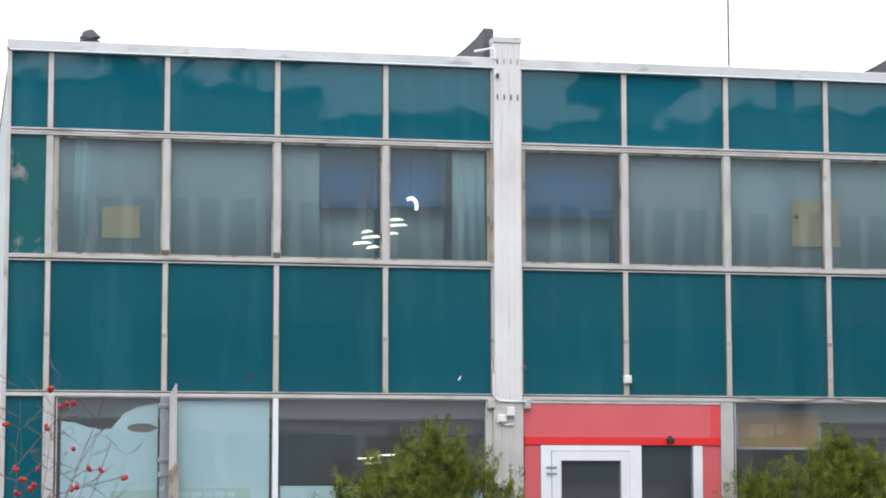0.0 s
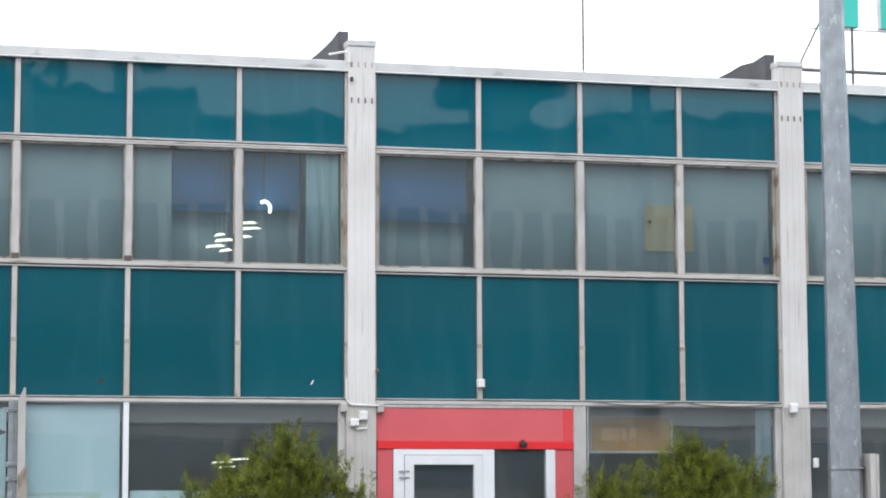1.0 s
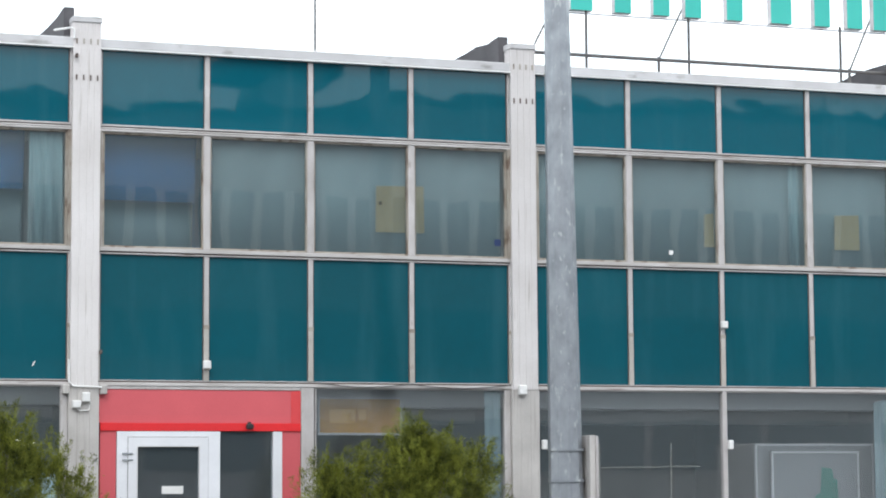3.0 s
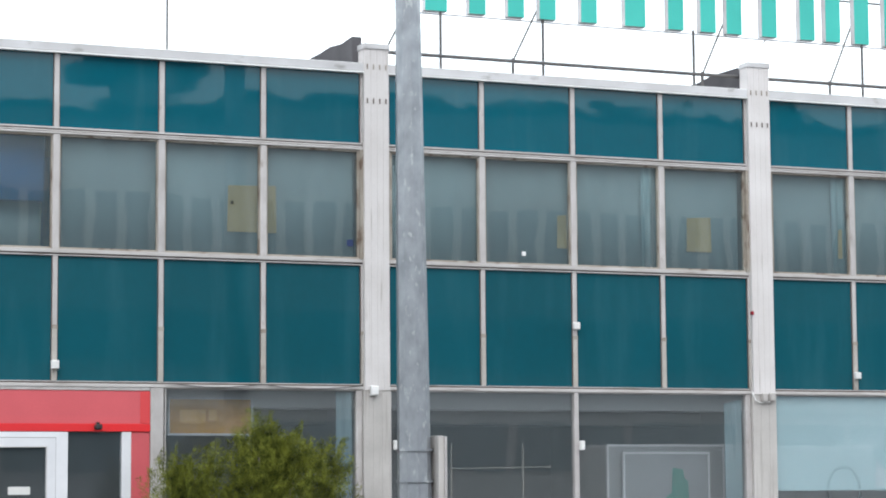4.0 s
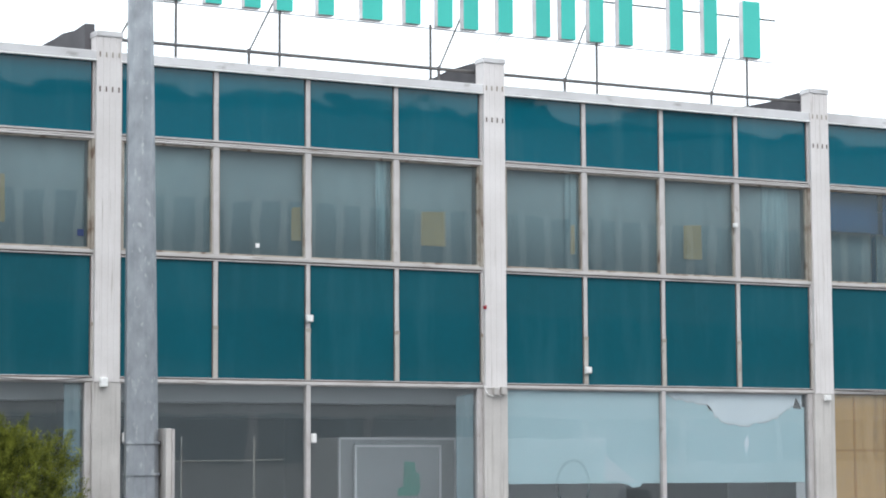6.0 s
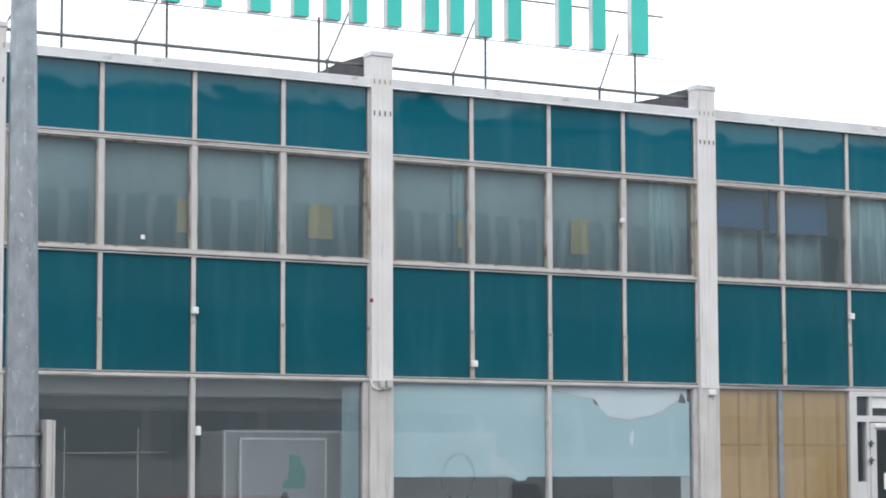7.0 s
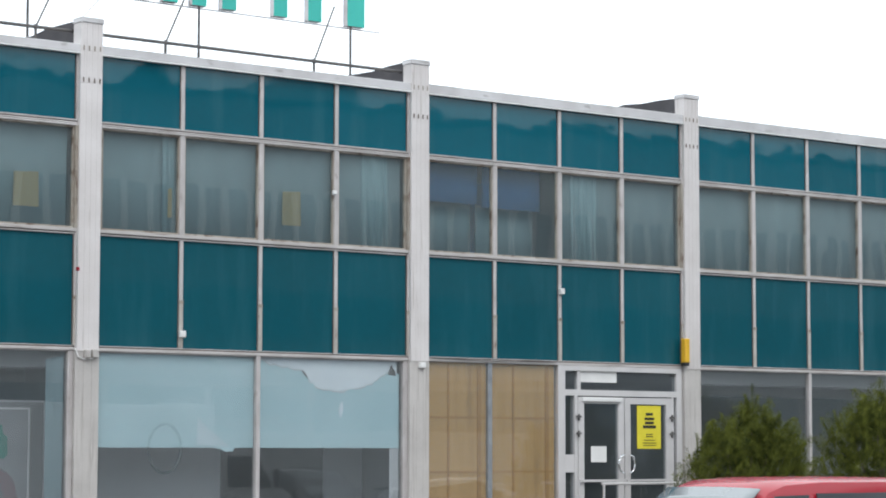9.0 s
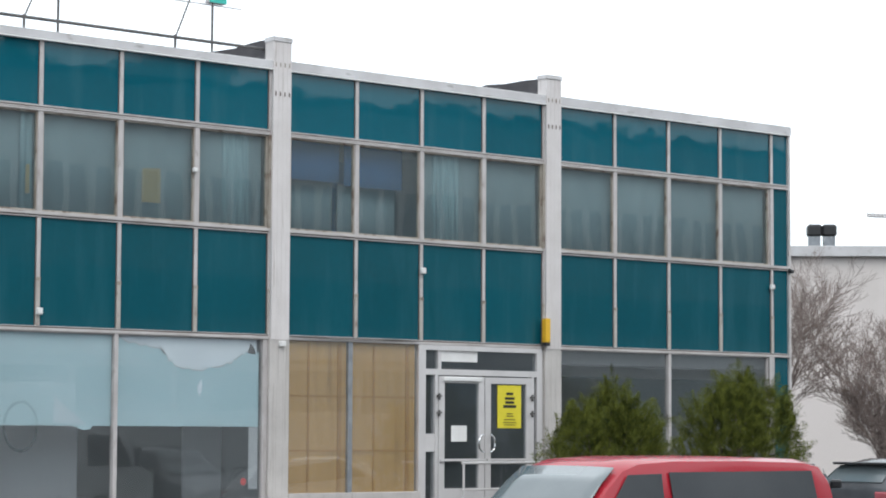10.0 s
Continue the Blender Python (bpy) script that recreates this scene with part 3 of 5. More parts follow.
part("door_frame", boxes((23.94, 24.09, -0.02, 0.10, FLOOR, H3 - 0.058), (26.64, 26.76, -0.02, 0.10, FLOOR, H3 - 0.058), (24.09, 26.64, -0.02, 0.10, 2.57, 2.67), (24.09, 26.64, -0.02, 0.10, H3 - 0.14, H3 - 0.058), (24.30, 24.36, -0.02, 0.10, FLOOR, 2.57), (26.52, 26.57, -0.02, 0.10, FLOOR, 2.57), (24.37, 24.44, -0.01, 0.08, 2.67, H3 - 0.14)), FRAME_GREY, house)
part("letter_panel", boxes((24.09, 24.30, -0.005, 0.07, 1.28, 1.58)), FRAME_GREY, house)
for x0, x1, z0, z1 in ((24.09, 26.64, 2.67, H3 - 0.14), (24.09, 24.30, 1.58, 2.57), (24.09, 24.30, FLOOR + 0.1, 1.28), (26.57, 26.64, FLOOR + 0.1, 2.57)):
    g = part("pane", boxes((x0, x1, 0.03, 0.04, z0, z1)), DOORGLASS, house)
    g.visible_shadow = False
for x0, x1 in ((24.37, 25.40), (25.42, 26.51)):
    d = part("door", boxes((x0, x0 + 0.13, -0.03, 0.05, FLOOR + 0.03, 2.55), (x1 - 0.13, x1, -0.03, 0.05, FLOOR + 0.03, 2.55), (x0 + 0.13, x1 - 0.13, -0.03, 0.05, 2.44, 2.55), (x0 + 0.13, x1 - 0.13, -0.03, 0.05, FLOOR + 0.03, FLOOR + 0.24)), FRAME_GREY, house, "grey aluminium glazed door leaf")
    g = part("pane", boxes((x0 + 0.13, x1 - 0.13, 0.0, 0.01, FLOOR + 0.24, 2.44)), DOORGLASS, d)
    g.visible_shadow = False
    part("push_bar", boxes((x0 + 0.02, x1 - 0.02, -0.075, -0.045, 1.12, 1.16), (x0 + 0.04, x0 + 0.08, -0.05, -0.03, 1.12, 1.16), (x1 - 0.08, x1 - 0.04, -0.05, -0.03, 1.12, 1.16)), FRAME_GREY, d)
    hx, sgn = (x1 - 0.06, -1) if x0 < 25 else (x0 + 0.06, 1)
    part("handle", pipe([(hx + sgn * 0.13 * math.sin(a) * 0.9, -0.09, 1.42 + 0.15 * math.cos(a)) for a in [math.pi * k / 8 for k in range(9)]], 0.016), CHROME, d)
    hinge_x = x0 if x0 < 25 else x1
    for z in (2.20, 1.92):
        part("hinge", prism([(hinge_x - 0.05, z), (hinge_x - 0.012, z), (hinge_x - 0.012, z - 0.05), (hinge_x + 0.012, z - 0.05), (hinge_x + 0.012, z), (hinge_x + 0.05, z), (hinge_x + 0.05, z + 0.03), (hinge_x + 0.012, z + 0.03), (hinge_x + 0.012, z + 0.06), (hinge_x - 0.012, z + 0.06), (hinge_x - 0.012, z + 0.03), (hinge_x - 0.05, z + 0.03)], -0.06, -0.03), STEEL, d)
part("door_closer", boxes((24.45, 25.32, -0.07, -0.03, 2.47, 2.54), bevel=0.008), WHITE, house)

# ---- things on the facade ----


def flat_sheet(name, outline, y, m, label, category, thick=0.004):
    return tagged(part(name, prism(outline, y, y + thick), m), label, category)


rnd = random.Random(4)


def torn(points, n=5, amp=0.02):
    """Adds small tears between the corner points of an edge."""
    out = []
    for (xa, za), (xb, zb) in zip(points, points[1:]):
        for k in range(n):
            u = k / n
            out.append((xa + (xb - xa) * u + rnd.uniform(-amp, amp) * 0.5, za + (zb - za) * u + rnd.uniform(-amp, amp)))
    return out + [points[-1]]


TOP = H3 - 0.078
film_label = "pale blue privacy film stuck inside a shop window"
edge = torn([(-2.66, 2.78), (-2.45, 2.74), (-2.2, 2.66), (-2.05, 2.68), (-1.9, 2.86), (-1.72, 2.95), (-1.5, 3.0)], 4, 0.012)
flat_sheet("window_film", [(-1.47, 0.7), (-1.47, 3.0)] + edge[::-1] + [(-2.66, 0.7)], 0.066, FILM, "pale blue window film torn along its top edge", "window film")
flat_sheet("window_film", [(-1.31, 0.7), (-0.07, 0.7), (-0.07, TOP), (-0.7, TOP), (-0.75, TOP - 0.02), (-1.31, TOP - 0.02)], 0.066, FILM, film_label, "window film")
hole = [(-1.66 + 0.19 * math.cos(a), 2.69 + 0.055 * math.sin(a) * (1.0 if math.cos(a) < 0.6 else 0.6)) for a in [2 * math.pi * k / 18 for k in range(18)]]
flat_sheet("film_patch", hole, 0.0605, GAP, "dark oval hole in a pale window film", "window film")
flat_sheet("window_film", [(0.07, 0.7), (2.68, 0.7), (2.68, 1.97), (0.07, 1.97)], 0.066, FILM, film_label, "window film")
flat_sheet("window_film", [(15.23, 1.68), (17.93, 1.68), (17.93, TOP), (15.23, TOP)], 0.066, FILM, film_label, "window film")
edge = torn([(18.04, TOP - 0.01), (18.25, 2.95), (18.55, 2.92), (18.85, 2.83), (18.95, 2.72), (19.15, 2.60), (19.6, 2.56), (19.95, 2.62), (20.15, 2.68), (20.30, 2.80), (20.45, 2.84), (20.60, 2.84)], 5, 0.03)
flat_sheet("window_film", [(20.68, 1.68), (20.68, 2.86)] + edge[::-1] + [(18.04, 1.68)], 0.066, FILM, "pale blue window film torn at its top", "window film")
flat_sheet("backing_paper", [(18.03, 2.45), (20.64, 2.45), (20.64, TOP), (18.03, TOP)], 0.0705, PAPER, "white paper showing behind a torn film", "paper")
flat_sheet("film_edge", [(p[0], p[1] - 0.006) for p in edge] + [(p[0], p[1] + 0.010) for p in edge[::-1]], 0.0645, FRAME_GREY, "curled grey edge of a torn film", "window film", 0.001)
flat_sheet("film_patch", [(20.46, 2.84), (20.62, 2.82), (20.60, 2.90), (20.52, 3.0)], 0.0605, STEEL, "dark torn corner in a window film", "window film")
flat_sheet("notice", [(-2.05, 1.5), (-1.48, 1.5), (-1.48, 1.93), (-2.05, 1.90)], 0.0605, PALE_GREEN, "pale green sheet behind a shop window", "notice")
strip = thing("notice", (-0.7, 0.0605, 1.5), "pale green sheet with unreadable print behind glass", "notice")
part("sheet", boxes((-1.30, -0.30, 0.0605, 0.0635, 1.5, 1.95)), PALE_GREEN, strip)
for x0, x1 in ((-1.22, -1.08), (-1.05, -0.92), (-0.89, -0.78), (-0.75, -0.62), (-0.59, -0.50)):
    part("print", boxes((x0, x1, 0.0585, 0.0605, 1.83, 1.90)), FILM, strip)
flat_sheet("smudge", [(-0.36, 3.30), (-0.31, 3.32), (-0.28, 3.37), (-0.33, 3.36)], 0.024, INK, "small dark smudge on a teal panel", "smudge")
flat_sheet("smudge", [(2.35, 3.31), (2.38, 3.33), (2.40, 3.38), (2.37, 3.36)], 0.024, WHITE, "small white smudge on a teal panel", "smudge")
flat_sheet("film_scrap", torn([(19.62, 2.60), (19.9, 2.62), (20.02, 2.70), (19.85, 2.75), (19.7, 2.68), (19.62, 2.60)], 2, 0.01)[:-1], 0.060, PAPER, "white scrap of torn film on glass", "paper")
flat_sheet("film_strip", [(20.50, 0.7), (20.68, 0.7), (20.68, 1.675), (20.50, 1.675)], 0.070, LIGHT_WALL, "narrow strip of pale film on a shop window", "window film")
flat_sheet("sticker", [(20.40 + 0.055 * math.cos(a), 0.82 + 0.06 * math.sin(a)) for a in [2 * math.pi * k / 14 for k in range(14)]], 0.0610, RED, "small round red sticker on a shop window", "sticker")
flat_sheet("film_strip", [(14.40, 0.7), (14.68, 0.7), (14.68, TOP - 0.05), (14.40, TOP - 0.12)], 0.066, NET, "pale strip of film down a shop window", "window film")
flat_sheet("film_strip", [(8.45, 0.7), (8.68, 0.7), (8.68, TOP), (8.45, TOP)], 0.066, NET, "pale strip of film down a shop window", "window film")


def framed_board(x0, x1, z0, z1, y, m, label, category):
    ob = thing("display_board", ((x0 + x1) / 2, y, z0), label, category)
    part("sheet", boxes((x0 + 0.03, x1 - 0.03, y, y + 0.02, z0 + 0.03, z1 - 0.03)), m, ob)
    part("frame", ring(x0, x1, z0, z1, 0.03, y - 0.01, y + 0.03), LIGHT_WALL, ob)
    return ob


banner = framed_board(6.18, 7.36, 2.46, 2.97, 0.30, ORANGE, "faded orange banner hung behind a shop window", "banner")
part("print", boxes((6.35, 6.70, 0.290, 0.299, 2.62, 2.80), (6.75, 6.85, 0.290, 0.299, 2.66, 2.80)), PLY, banner)
board = framed_board(12.95, 14.36, 0.9, 2.25, 0.45, PLASTER, "grey display board with a green print", "display board")
part("print", prism([(13.64, 1.52), (13.96, 1.52), (14.01, 1.58), (14.0, 1.84), (13.94, 1.86), (13.92, 2.0), (13.75, 2.02), (13.73, 1.66), (13.64, 1.62)], 0.442, 0.449), GREEN_PRINT, board)
part("leg_mark", prism([(13.50, 1.12), (13.56, 1.12), (13.67, 1.36), (13.78, 1.12), (13.84, 1.12), (13.71, 1.47), (13.64, 1.47)], 0.442, 0.449), BLACK, board)
back = framed_board(12.78, 14.70, 0.8, 2.36, 0.62, PLASTER, "large pale panel standing behind a shop window", "panel")

poster = thing("poster", (25.99, -0.01, 1.68), "yellow poster with black print on a glass door", "poster")
part("sheet", boxes((25.72, 26.27, -0.012, -0.004, 1.68, 2.42)), POSTER_YELLOW, poster)
for z, w, h in ((2.25, 0.16, 0.045), (2.17, 0.22, 0.045), (2.10, 0.20, 0.045), (2.03, 0.30, 0.05), (1.92, 0.14, 0.015), (1.88, 0.16, 0.015), (1.82, 0.26, 0.012), (1.77, 0.30, 0.012), (1.73, 0.28, 0.012)):
    part("print", boxes((26.0 - w / 2, 26.0 + w / 2, -0.017, -0.012, z, z + h)), INK, poster)
flat_sheet("notice", [(24.67, 1.45), (25.02, 1.45), (25.02, 1.72), (24.67, 1.72)], -0.006, WHITE, "white paper notice on a glass door", "notice")
flat_sheet("notice", [(24.46, 2.80), (25.28, 2.80), (25.28, 3.0), (24.46, 3.0)], 0.022, WHITE, "long white notice in the fanlight", "notice")

ring_mark = thing("ring_decal", (16.38, 0.0605, 1.28), "ring-shaped decal half covered by pale film", "decal")
for name, a0, m in (("upper_arc", 6, RING_PALE), ("lower_arc", 180, RING_DARK)):
    arc = [math.radians(a0 + (170 if a0 < 90 else 180) * k / 16) for k in range(17)]
    part(name, prism([(16.38 + 0.30 * math.cos(a), 1.665 + 0.38 * math.sin(a)) for a in arc] + [(16.38 + 0.255 * math.cos(a), 1.665 + 0.335 * math.sin(a)) for a in arc[::-1]], 0.0605, 0.0635), m, ring_mark)
flat_sheet("film_scrap", [(16.93, 1.72), (17.16, 1.71), (17.52, 1.69), (17.36, 1.80), (17.18, 1.93), (17.02, 2.05), (16.95, 2.14)], 0.0605, PEEL, "white peeled corner of window film", "paper")
flat_sheet("film_scrap", torn([(17.25, 1.69), (17.60, 1.69), (17.56, 1.62), (17.40, 1.63), (17.25, 1.69)], 3, 0.012)[:-1], 0.0605, FILM, "small torn flap hanging from a window film", "paper")
flat_sheet("film_scrap", torn([(19.50, 2.28), (19.58, 2.42), (19.60, 2.28), (19.55, 2.14), (19.50, 2.28)], 2, 0.008)[:-1], 0.0610, PAPER, "thin peeled flake on a window film", "paper")

# inside the shops: stepped soffits, a white wire grille, ceiling tubes
for x0, x1 in ((-3.2, 2.92), (6.0, 8.92), (9.08, 14.92), (15.08, 20.92), (27.08, 33.2)):
    part("soffit", boxes((x0, x1, 0.45, 1.1, 2.84, 3.10)), LIGHT_WALL, house)
    part("soffit", boxes((x0, x1, 1.7, 2.4, 2.66, 3.10)), PLASTER, house)
# Made-up pale panels that lift the brightness low in the shop glass.
for x0, x1, y in ((15.30, 18.0, 1.1), (20.1, 20.85, 1.3)):
    ob = thing("fill_panel", ((x0 + x1) / 2, y, FLOOR + 0.02), "pale grey panel added inside a shop to brighten its window", "panel")
    part("sheet", boxes((x0, x1, y, y + 0.04, FLOOR + 0.06, 2.2)), LIGHT_WALL, ob)
    for x in (x0 + 0.1, x1 - 0.1):
        part("foot", boxes((x - 0.03, x + 0.03, y - 0.2, y + 0.24, FLOOR + 0.02, FLOOR + 0.06)), STEEL, ob)
grille = thing("grille", (10.6, 0.4, FLOOR + 0.02), "thin grey metal grille standing behind a shop window", "grille")
for x in (10.27, 11.36):
    part("upright", tube(bmesh.new(), (x, 0.4, FLOOR + 0.02), (x, 0.4, 2.36), 0.012, 0.012, 6), ALU_OLD, grille)
part("crossbar", pipe([(9.6, 0.4, 2.04), (10.27, 0.4, 2.02), (10.8, 0.4, 2.025), (11.80, 0.4, 2.04)], 0.008, 6), ALU_OLD, grille)
for x, z, w in ((1.72, 2.38, 0.30), (1.95, 2.42, 0.28), (1.78, 2.31, 0.22), (2.85, 2.40, 0.18), (2.62, 2.44, 0.22)):
    ob = thing("tube_lamp", (x, 3.0, z), "lit pale tube lamp hung in a dark shop", "lamp", "tube lamps in the shop")
    part("tube", tube(bmesh.new(), (x - w / 2, 3.0, z), (x + w / 2, 3.0, z + 0.015), 0.011, 0.011, 6), TUBE_LIGHT, ob)
    part("rod", tube(bmesh.new(), (x, 3.0, z + 0.005), (x, 3.0, 3.10), 0.003, 0.003, 5), STEEL, ob)

# handrail at the double door
rail = thing("handrail", (25.4, -0.9, 0.345), "grey tubular handrail before a double door", "handrail")
part("top_rail", pipe([(24.25, -0.75, 1.10), (26.45, -0.75, 1.10), (26.60, -0.75, 1.02), (26.62, -0.75, 0.90)], 0.024), FRAME_GREY, rail)
part("mid_rail", pipe([(24.25, -0.75, 0.66), (26.55, -0.75, 0.66)], 0.018), FRAME_GREY, rail)
for x in (24.3, 26.5):
    part("post", pipe([(x, -0.75, 0.34), (x, -0.75, 1.10)], 0.02), FRAME_GREY, rail)


def wall_box(x, z, y, w, h, m=WHITE, label="small white junction box screwed to the facade"):
    ob = thing("junction_box", (x, y, z - h / 2), label, "junction box", "boxes on the facade")
    part("case", boxes((x - w / 2, x + w / 2, y - 0.06, y, z - h / 2, z + h / 2), bevel=0.008), m, ob)
    part("lid", boxes((x - w / 2 + 0.012, x + w / 2 - 0.012, y - 0.068, y - 0.06, z - h / 2 + 0.012, z + h / 2 - 0.012)), m, ob)
    return ob


for x, z, y, w, h in ((4.595, 3.35, -0.01, 0.10, 0.11), (12.0, 4.00, -0.01, 0.10, 0.10), (12.06, 2.33, -0.02, 0.07, 0.13), (9.27, 2.33, -0.02, 0.07, 0.13), (16.60, 3.36, -0.01, 0.10, 0.10),
                      (24.0, 4.31, -0.01, 0.10, 0.10), (32.81, 4.42, -0.01, 0.10, 0.09), (2.90, 2.83, -0.06, 0.11, 0.10), (3.02, 2.92, -0.06, 0.10, 0.12), (8.94, 3.06, -0.07, 0.11, 0.13), (21.03, 3.00, -0.06, 0.12, 0.09), (19.34, 5.66, -0.01, 0.07, 0.07)):
    wall_box(x, z, y, w, h)
for x, z in ((2.77, 3.02), (3.25, 3.02), (14.98, 3.02), (15.1, 3.03)):
    wall_box(x, z, -0.06 if 14 < x else -0.02, 0.09, 0.12, PILASTER_LOW, "grey weathered cable box on the facade")
for x, z in ((3.20, 3.49), (14.80, 4.24), (2.86, 7.28)):
    wall_box(x, z, -0.07, 0.035, 0.055, CAR_RED if x > 14 else GAP, "small red fixture on a pilaster" if x > 14 else "small dark clip on a pilaster")
yb = thing("alarm_box", (26.75, -0.13, 3.15), "tall yellow alarm box on a pilaster", "alarm box")
part("case", boxes((26.72, 26.84, -0.16, -0.05, 3.18, 3.60), bevel=0.012), YELLOW, yb)
part("foot", boxes((26.73, 26.83, -0.15, -0.05, 3.12, 3.18)), BLACK, yb)
for x, z, d in ((5.16, 2.56, -0.02), (33.33, 4.74, -0.02)):
    ob = thing("sensor", (x, d, z), "small black alarm sensor on the facade", "sensor")
    part("body", boxes((x - 0.045, x + 0.045, d - 0.10, d, z - 0.035, z + 0.035), bevel=0.015), BLACK, ob)
    part("bracket", boxes((x - 0.02, x + 0.02, d - 0.04, d, z + 0.035, z + 0.06)), BLACK, ob)

# cables
def cable(points, r, m, label):
    return tagged(part("cable", pipe(points, r, 6), m), label, "cable")


def sag(xa, xb, z, drop, y, n=14):
    return [(xa + (xb - xa) * k / n, y, z - drop * math.sin(math.pi * k / n)) for k in range(n + 1)]


cable(sag(6.1, 7.4, H3 + 0.005, 0.05, -0.035) + sag(7.4, 8.75, H3 - 0.005, 0.045, -0.035)[1:], 0.006, STEEL, "thin dark cable sagging along a rail")
cable([(2.80, -0.085, 3.40), (2.80, -0.085, 3.12), (2.86, -0.085, 3.06), (3.22, -0.085, 3.05)], 0.012, WHITE, "white cable bent round a pilaster")
cable([(2.90, -0.085, 2.78), (2.95, -0.085, 2.75), (3.06, -0.085, 2.76), (3.08, -0.085, 2.86)], 0.010, WHITE, "white cable loop below junction boxes")
cable([(14.80, -0.05, 3.10), (14.84, -0.085, 2.98), (14.92, -0.085, 2.95), (15.08, -0.085, 2.96)], 0.010, WHITE, "white cable bent round a pilaster")
cable([(2.60, 0.1, 7.63), (2.78, -0.075, 7.64), (2.83, -0.085, 7.62), (2.83, -0.085, 7.50)], 0.014, WHITE, "white pipe bent over the roof edge")
cable(sag(21.25, 23.9, H3 - 0.005, 0.02, -0.04), 0.008, STEEL, "thin dark cable along a rail")

# clamped post before the first shop window
post = thing("cable_duct", (-1.36, -0.12, 0.345), "tall grey metal duct with clamps before a shop window", "cable duct")
part("channel", boxes((-1.455, -1.40, -0.09, -0.02, 0.345, 3.08), (-1.40, -1.345, -0.07, -0.02, 0.345, 3.08)), GALV, post)
part("cover", prism([(-1.345, 0.345), (-1.255, 0.345), (-1.255, 3.22), (-1.27, 3.24), (-1.345, 3.08)], -0.16, -0.10), PILASTER_LOW, post)
part("lower_cover", prism([(-1.34, 0.345), (-1.225, 0.345), (-1.225, 2.30), (-1.34, 2.16)], -0.175, -0.161), ALU_OLD, post)
for z in (2.96, 2.29, 2.11):
    part("clamp", boxes((-1.47, -1.33, -0.105, -0.09, z - 0.015, z + 0.015), (-1.475, -1.435, -0.115, -0.09, z - 0.028, z + 0.028), bevel=0.003), CHROME, post)

# ---- behind the upper windows ----


def curtain(x0, x1, z0, z1, y, m, label, folds=9.0, deep=0.03):
    bm = bmesh.new()
    n = max(10, int((x1 - x0) * 34))
    rows = []
    ph = rnd.uniform(0, 6)
    for k in range(n + 1):
        x = x0 + (x1 - x0) * k / n
        d = deep * math.sin(folds * 2 * math.pi * (x - x0) + ph + 0.8 * math.sin(3 * x)) + 0.5 * deep * math.sin(11 * x + ph)
        rows.append((bm.verts.new((x, y + d * 0.6, z1)), bm.verts.new((x + 0.02 * math.sin(5 * x), y + d * 1.2, z0))))
    for a, c in zip(rows, rows[1:]):
        bm.faces.new((a[0], c[0], c[1], a[1]))
    ob = part("curtain", bm, m, smooth=True)
    ob.modifiers.new("thickness", "SOLIDIFY").thickness = 0.004
    return tagged(ob, label, "curtain", "curtains upstairs")


grey_label, net_label = "plain grey curtain drawn behind an upper window", "pale net curtain hung behind an upper window"
for b in range(6):
    c = BAY * b
    spans = {0: [(-2.75, 0.58)], 1: [(-1.3, 2.75)], 2: [(-2.75, 2.75)], 3: [(-2.75, 2.75)], 4: [(0.05, 2.75)], 5: [(-2.75, 2.75)]}[b]
    for s0, s1 in spans:
        x = s0
        while x < s1 - 0.1:
            e = min(x + MUL, s1)
            curtain(c + x, c + e - 0.02, H2 - 0.15, H1 + 0.15, 0.13 + 0.02 * ((b + int(x)) % 2), CURTAIN, grey_label, 2.2, 0.012)
            x = e
for x0, x1 in ((2.30, 2.72), (-2.55, -2.35), (19.95, 20.45), (24.3, 24.9), (16.3, 16.5), (13.1, 13.3)):
    curtain(x0, x1, H2 - 0.1, H1 + 0.1, 0.10, NET, net_label, 7.0, 0.02)

# Blue sheets added close behind the glass, standing in for the blue room.
for x0, x1, z0 in ((0.60, 1.36, 5.56), (1.45, 2.30, 5.60), (3.25, 4.55, 5.50), (21.25, 22.55, 5.72), (22.65, 23.9, 5.68)):
    curtain(x0, x1, z0, H1 + 0.2, 0.42, BLUE_ROOM, "blue sheet standing in for a blue inner wall behind an upper window", 1.0, 0.006)
    curtain(x0, x1, H2 - 0.1, z0 + 0.06, 0.60, CURTAIN, "dim grey curtain below an added blue sheet", 2.0, 0.015)

lamp = thing("ring_lamp", (1.8, 0.33, 5.6), "lit white ring-shaped ceiling lamp hanging indoors", "lamp")
part("tube", pipe([(1.80 + 0.075 * math.cos(a), 0.33, 5.60 + 0.10 * math.sin(a)) for a in [math.radians(130 - 20 * k) for k in range(9)]], 0.021), LAMP_LIGHT, lamp)
part("rod", pipe([(1.80, 0.36, 5.68), (1.80, 0.36, 6.76)], 0.008), STEEL, lamp)
for x, z, w in ((1.56, 5.40, 0.30), (1.60, 5.33, 0.32), (1.53, 5.22, 0.22), (1.22, 5.24, 0.15), (1.28, 5.17, 0.26), (1.16, 5.09, 0.26), (1.30, 5.04, 0.18)):
    ob = thing("tube_lamp", (x, 0.33, z), "lit pale yellow tube lamp seen in a dark room", "lamp", "tube lamps upstairs")
    part("tube", prism([(x - w / 2, z - 0.015), (x + w / 2, z + 0.012), (x + w / 2 - 0.06, z + 0.035), (x - w / 2 + 0.03, z + 0.02)], 0.33, 0.35), TUBE_LIGHT, ob)
    part("rod", pipe([(x, 0.36, z + 0.02), (x, 0.36, 6.76)], 0.004, 5), STEEL, ob)
